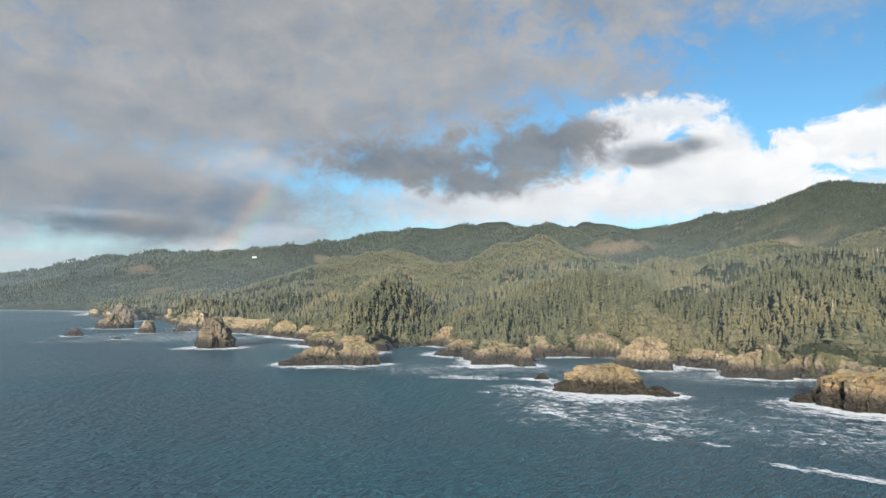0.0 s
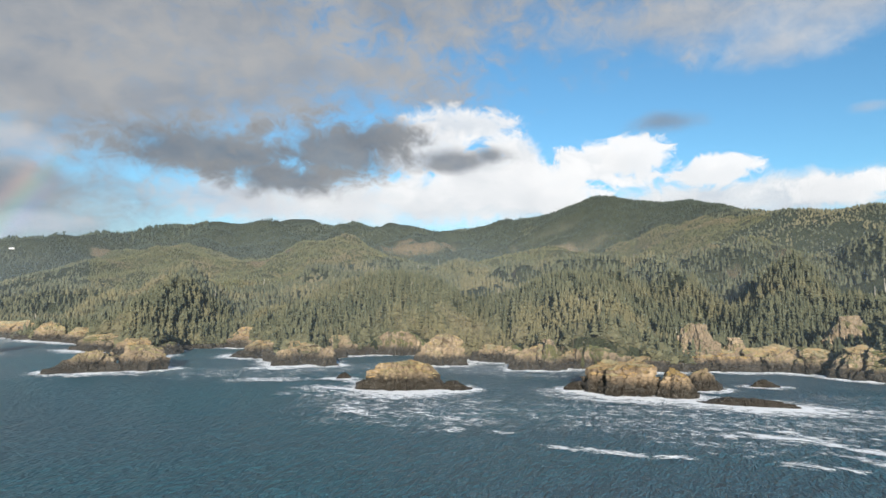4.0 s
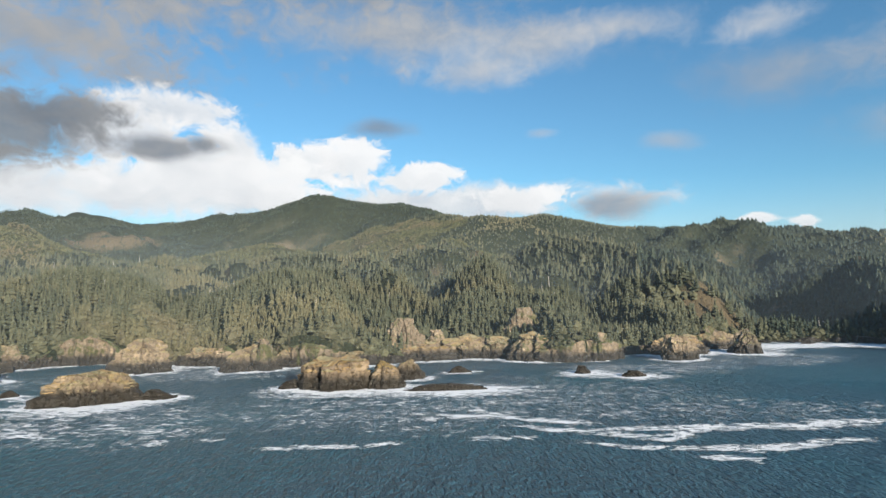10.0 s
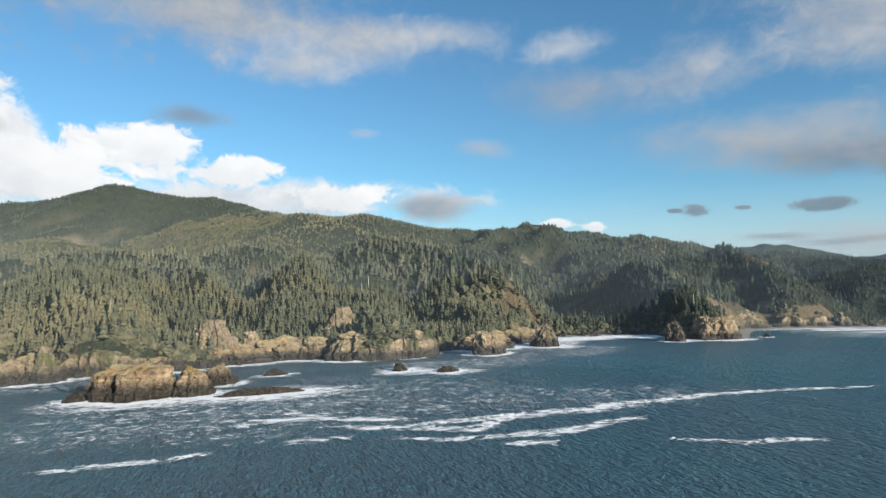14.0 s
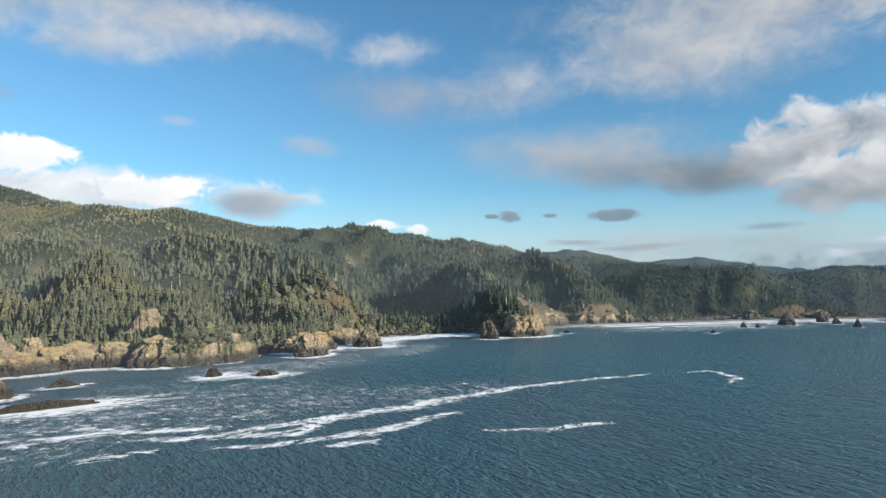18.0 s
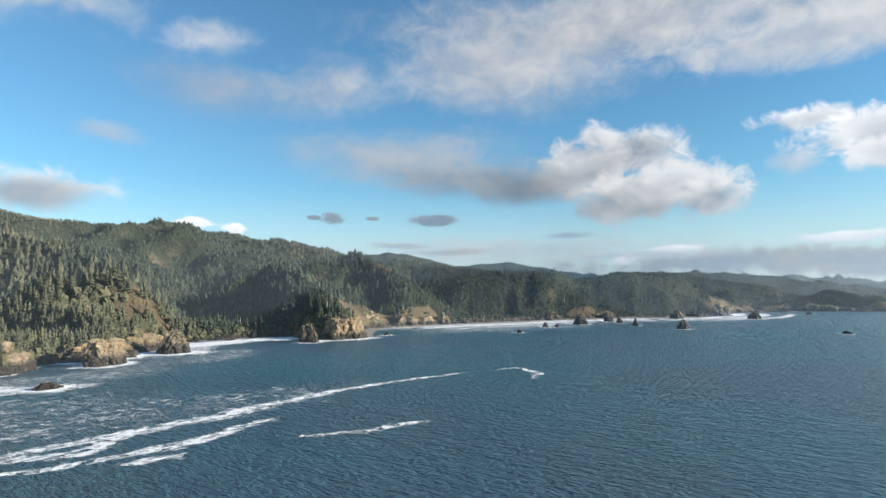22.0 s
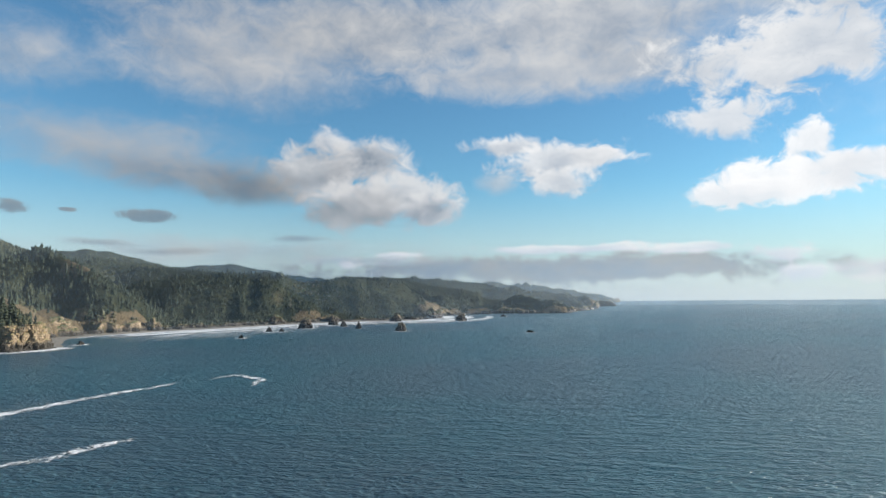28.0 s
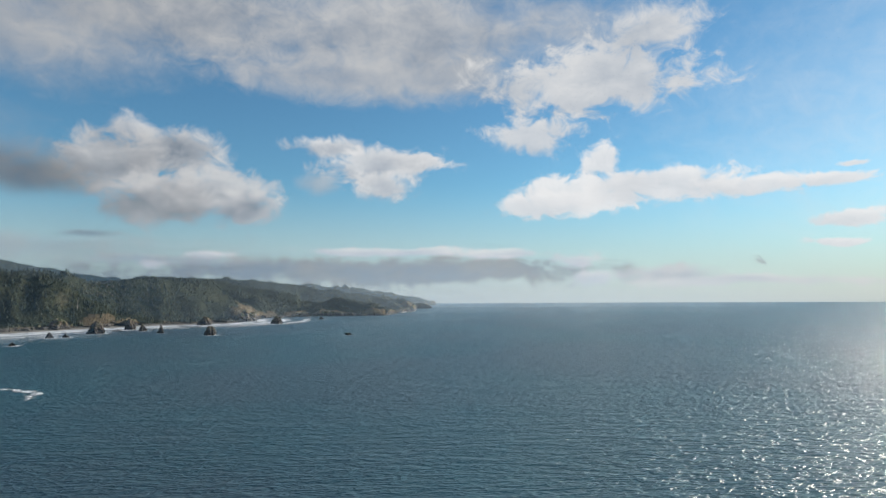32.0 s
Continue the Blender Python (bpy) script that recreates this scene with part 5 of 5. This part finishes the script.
FOREST = []
for near, far, spacing, tiers, sides in ((430, 860, 5.7, 5, 6), (860, 1400, 7.6, 2, 5), (1400, 2800, 9.6, 0, 4)):
    x, y, d = scatter(near, far, -40, 133, spacing)
    tall = ((12 if near < 800 else 9) + 15 * rng.random(len(x)) ** 0.8 + 6 * fbm(x, y, 0, 80, 2, 55)) * np.clip(0.6 + d / 70, 0.5, 1)
    tall = tall * np.interp(d, [0, 100, 330], [1.0, 0.9, 0.66])
    if near >= 1400:
        tall = np.where(np.arctan2(x, y) < radians(72), 0.62, 0.85) * tall
    tall = tall * np.interp(np.degrees(np.arctan2(x, y)), [80, 100], [1.0, 0.46])
    z = land(x, y) - 1.0
    shapes = [crown(tiers, sides, rng, (0.18 if near < 860 else 0.21) + 0.07 * rng.random()) for _ in range(9)]
    young = young_stand(x, y)
    broad = ~young & ((fbm(x, y, 0, 120, 3, 91) > 0.42) | ((d < 22) & (rng.random(len(x)) < 0.5)))
    old = ~young & ~broad
    fat = 1.0 if near < 1400 else 1.45
    FOREST.append((x[old], y[old], z[old], tall[old], d[old]))
    if near == 1400:  # and thinly over the far northern hills
        fx, fy, fd = scatter(2800, 3800, -40, -3, 14.0)
        plant("shaded_fir_forest", shapes, fx, fy, land(fx, fy) - 1.0, 9 + 9 * rng.random(len(fx)), np.full(len(fx), 1.6), SHADED_FIR, "dark fir forest on the far northern hills, with shade put into its colour", rng)
    if near == 430:
        edge = (d < 45) & old & (np.hypot(x, y) < 640)
        EDGE_TREES = np.column_stack([x, y, z, tall])[edge][:280]
        first = np.nonzero(edge)[0][:280]
        old[first] = False
    # far ridges and southern slopes take the needles with shade in their colour
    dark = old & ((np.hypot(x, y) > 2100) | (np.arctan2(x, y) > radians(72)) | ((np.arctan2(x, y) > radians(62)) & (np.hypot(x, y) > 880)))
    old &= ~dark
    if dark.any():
        plant("shaded_fir_forest", shapes, x[dark], y[dark], z[dark], tall[dark], np.full(dark.sum(), fat), SHADED_FIR, "dark fir forest on the far ridges and the southern slopes, with shade put into its colour", rng)
    plant("spruce_forest", shapes, x[old], y[old], z[old], tall[old], np.full(old.sum(), fat), SPRUCE, "dense dark green spruce forest on the coastal hills", rng)
    plant("broadleaf_wood", [bush(*((7, rng) if near < 860 else (5, rng, (0.1, 0.5, 0.85)))) for _ in range(6)], x[broad], y[broad], z[broad], tall[broad] * 0.6, np.full(broad.sum(), 1.0), BROADLEAF, "olive green alder and scrub between the spruces", rng)
    if young.any():
        plant("young_plantation", shapes, x[young], y[young], z[young], 3.5 + 0.26 * tall[young], np.full(young.sum(), 2.3), YOUNG, "yellow-green young trees on logged and replanted slopes", rng)


x, y, d = scatter(1250, 2150, -14, 52, 6.6)
m = young_stand(x, y)
x, y = x[m], y[m]
plant("young_plantation", [crown(0, 4, rng, 0.5 + 0.3 * rng.random()) for _ in range(7)], x, y, land(x, y) - 0.6, 2.5 + 3.5 * rng.random(len(x)), np.full(len(x), 1.1), YOUNG, "close-set young trees on replanted slopes", rng)

# smaller wind-cut spruces right along the edge
x, y, d = scatter(430, 900, -16, 74, 5.2)
m = (d > 3) & (d < 28)
x, y, d = x[m], y[m], d[m]
plant("edge_spruces", [crown(4, 7, rng, 0.28 + 0.1 * rng.random()) for _ in range(7)], x, y, land(x, y) * np.clip(0.5 + d / 20, 0, 1) - 0.6, 4 + 8 * rng.random(len(x)), np.full(len(x), 1.0), SPRUCE, "small wind-cut spruces crowding the cliff edge", rng)
# brush hanging on the cliffs and their rims
x, y, d = scatter(430, 1250, -20, 118, 3.9)
x, y = x - 6, y - 6
d = inland(x, y)
m = (d > 0) & (d < 20) & (fbm(x, y, 0, 30, 2, 101) > -0.22)
x, y, d = x[m], y[m], d[m]
z = land(x, y) * np.clip(0.25 + d / 11, 0.15, 1) + 0.3
plant("cliff_brush", [bush(7, rng, (0.05, 0.3, 0.55, 0.8)) for _ in range(6)], x, y, z, 2.0 + 4.6 * rng.random(len(x)) ** 1.5, np.full(len(x), 1.3), BROADLEAF, "olive and tan brush hanging on the sea cliffs", rng)


def spruce(rng, tall=20.0):
    """A spruce of its own: a tapered trunk and a ragged crown."""
    tree = new("spruce_tree")
    k = 7
    rings = [np.column_stack([r * np.cos(np.arange(k) * 2 * np.pi / k), r * np.sin(np.arange(k) * 2 * np.pi / k), np.full(k, z)]) for r, z in ((0.5, -1.5), (0.34, 1.0), (0.26, 0.45 * tall), (0.05, 0.93 * tall))]
    sheet("trunk", np.concatenate(rings), grid_faces(4, k, wrap=True), BARK, tree)
    v, f = crown(8, 9, rng, 0.15 + 0.06 * rng.random())
    sheet("crown", v * tall, f, SPRUCE, tree, smooth=False)
    return tagged(tree, "dark green spruce with a ragged crown above the cliffs", "tree", "spruces along the cliff edge")


MODELS = [spruce(rng) for _ in range(6)]
KNOLL_TREES = [(203, 318, 13, 8), (196, 312, 14, 7), (190, 316, 12, 9), (210, 312, 13, 6), (505, 236, 17, 9), (497, 240, 17, 8), (511, 238, 16, 7), (706, 104, 18, 8), (701, 103, 17, 6), (-640, 1240, 28, 14), (-652, 1238, 26, 13), (-628, 1244, 27, 15), (-618, 1248, 24, 12)]
for k, (x, y, z, tall) in enumerate([tuple(v) for v in EDGE_TREES] + KNOLL_TREES):
    m = pose(x, y, z, 0, 0, 360 * rng.random()) @ Matrix.Scale(tall / 20.0, 4)
    if k < len(MODELS):
        MODELS[k].matrix_basis = m
    else:
        t = copy_thing(MODELS[k % len(MODELS)], Matrix.Identity(4))
        t.matrix_basis = m


def part(name, bm, mat, parent, label=""):
    me = bpy.data.meshes.new(name)
    bm.to_mesh(me)
    bm.free()
    me.materials.append(mat)
    ob = new(name, me)
    ob.parent = parent
    return tagged(ob, label) if label else ob


def box(sx, sy, sz, x, y, z):
    bm = bmesh.new()
    bmesh.ops.create_cube(bm, size=1, matrix=Matrix.Translation((x, y, z)) @ Matrix.Diagonal((sx, sy, sz, 1)))
    return bm


def paint(name, colour, rough=0.7):
    m, n, bsdf, where = material(name)
    n.put(bsdf.inputs["Base Color"], n.mix(n.noise(where, 2.0, 4), (*colour, 1), tuple(0.85 * c for c in colour) + (1,)))
    bsdf.inputs["Roughness"].default_value = rough
    return m


# bare grey snags standing among the living trees
def snag(rng):
    tree = new("dead_tree")
    k = 6
    rings = [np.column_stack([r * np.cos(np.arange(k) * math.pi / 3) + lean, r * np.sin(np.arange(k) * math.pi / 3), np.full(k, z)]) for r, z, lean in ((0.55, -1.0, 0), (0.4, 8, 0.2), (0.22, 17, 0.5), (0.05, 23, 0.6))]
    sheet("trunk", np.concatenate(rings), grid_faces(4, k, wrap=True), DEADWOOD, tree)
    for q in range(4):
        a, z, reach = 1.7 * q + rng.random(), 9 + 3.2 * q, 2.6 - 0.4 * q
        tip = np.array([math.cos(a) * reach + 0.4, math.sin(a) * reach, z + 0.9])
        foot = np.array([0.3, 0.0, z])
        ring_a = np.array([[0.12, 0, 0], [-0.06, 0.1, 0], [-0.06, -0.1, 0]])
        sheet("branch", np.concatenate([foot + ring_a, tip + ring_a * 0.2]), grid_faces(2, 3, wrap=True), DEADWOOD, tree)
    return tagged(tree, "bare grey dead tree standing in the forest", "dead tree", "dead trees in the forest")


DEADWOOD = paint("bleached_wood", (0.42, 0.38, 0.33), 0.9)
first = snag(rng)
picks = np.concatenate([np.column_stack(f[:3])[rng.integers(0, len(f[0]), 16)] for f in FOREST[:2]])
for k, (x, y, z) in enumerate(picks):
    m = pose(x, y, z, 3 * rng.standard_normal(), 3 * rng.standard_normal(), 360 * rng.random()) @ Matrix.Scale(0.85 + 0.35 * rng.random(), 4)
    if k == 0:
        first.matrix_basis = m
    else:
        copy_thing(first, Matrix.Identity(4)).matrix_basis = m

# ---- thin upright sheets about the camera, standing in for distance haze and sea mist, thicker to the south ----
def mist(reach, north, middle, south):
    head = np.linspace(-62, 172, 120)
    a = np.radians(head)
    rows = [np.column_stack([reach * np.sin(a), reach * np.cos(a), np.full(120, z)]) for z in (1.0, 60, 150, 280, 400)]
    ob = sheet("haze_mist_sheet", np.concatenate(rows), grid_faces(5, 120), HAZE_MIST)
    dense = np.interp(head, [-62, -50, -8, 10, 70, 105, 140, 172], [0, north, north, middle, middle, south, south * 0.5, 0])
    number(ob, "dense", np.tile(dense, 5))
    return tagged(ob, "thin pale upright sheet standing in for haze and sea mist", "mist", kind="stuff")


# each added sheet hazes whatever lies beyond its distance from the camera
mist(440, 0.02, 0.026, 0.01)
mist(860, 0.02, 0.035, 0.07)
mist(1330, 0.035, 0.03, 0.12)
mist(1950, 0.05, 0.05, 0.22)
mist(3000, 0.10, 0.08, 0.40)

# the far blue ridge inland
ra = np.radians(np.arange(82, 113, 0.12))
rr = np.array([4150, 4350, 4500, 4600, 4700, 4850.0])
peak = np.interp(np.degrees(ra), [82, 86, 89, 91.5, 95, 98, 100, 104, 108, 113], [250, 350, 385, 350, 270, 285, 300, 235, 190, 120]) + 14 * fbm(ra * 40, 0 * ra, 0, 1.0, 4, 8)
rows = [np.column_stack([r * np.sin(ra), r * np.cos(ra), 20 + (peak - 20) * f + 12 * fbm(ra * 60, 0 * ra + k, 0, 1, 3, 9)]) for k, (r, f) in enumerate(zip(rr, (0.0, 0.5, 0.85, 1.0, 0.9, 0.5)))]
ridge = sheet("distant_ridge", np.concatenate(rows), grid_faces(6, len(ra))[:, ::-1], GROUND)
number(ridge, "cleared", np.zeros(6 * len(ra)))
number(ridge, "regrown", np.zeros(6 * len(ra)))
tagged(ridge, "far blue wooded ridge inland", "hills", kind="structure")


# ---- a white house on the northern hill ----
WHITE, SLATE, DARK_GLASS = paint("white_siding", (0.8, 0.8, 0.78)), paint("grey_shingles", (0.2, 0.2, 0.21)), paint("window_glass", (0.04, 0.05, 0.06), 0.1)
house = new("house")
hx, hy = 2560 * math.sin(radians(-17.2)), 2560 * math.cos(radians(-17.2))
house.matrix_basis = pose(hx, hy, 50 + 2560 * math.tan(radians(3.55)), 0, 0, 20) @ Matrix.Scale(0.6, 4)
part("wall", box(26, 11, 8, 0, 0, 3), WHITE, house)
bm = bmesh.new()
for sx in (-14, 14):
    for sy, z in ((-6.5, 6.8), (6.5, 6.8), (0, 11)):
        bm.verts.new((sx, sy, z))
v = list(bm.verts)
for f in ((0, 1, 2), (3, 5, 4), (0, 2, 5, 3), (1, 4, 5, 2), (0, 3, 4, 1)):
    bm.faces.new([v[k] for k in f])
part("roof", bm, SLATE, house, "grey shingle gable roof")
for wx in (-9, -3, 3, 9):
    part("window", box(2.2, 0.3, 2.2, wx, -5.6, 3.6), DARK_GLASS, house)
tagged(house, "white hillside house with a grey gable roof", "house")

# sand of the long southern beach
sand_m, n, bsdf, where = material("wet_grey_sand")
n.put(bsdf.inputs["Base Color"], n.mix(n.noise(where, 0.08, 5), (0.16, 0.145, 0.12, 1), (0.26, 0.235, 0.19, 1)))
bsdf.inputs["Roughness"].default_value = 0.6
line = along(SHORE[49:59], 8)
side = np.gradient(line, axis=0)
side = np.stack([side[:, 1], -side[:, 0]], 1) / np.hypot(*side.T)[:, None]
sand = np.concatenate([np.column_stack([line + side * o, np.full(len(line), z) + 0.3 * fbm(line[:, 0], line[:, 1], o, 20, 2, 5)]) for o, z in ((-12, 3.2), (2, 2.4), (14, 1.2), (30, -0.6))])
tagged(sheet("beach", sand, grid_faces(4, len(line)), sand_m), "strip of wet grey sand under the bluffs", "beach", kind="structure")
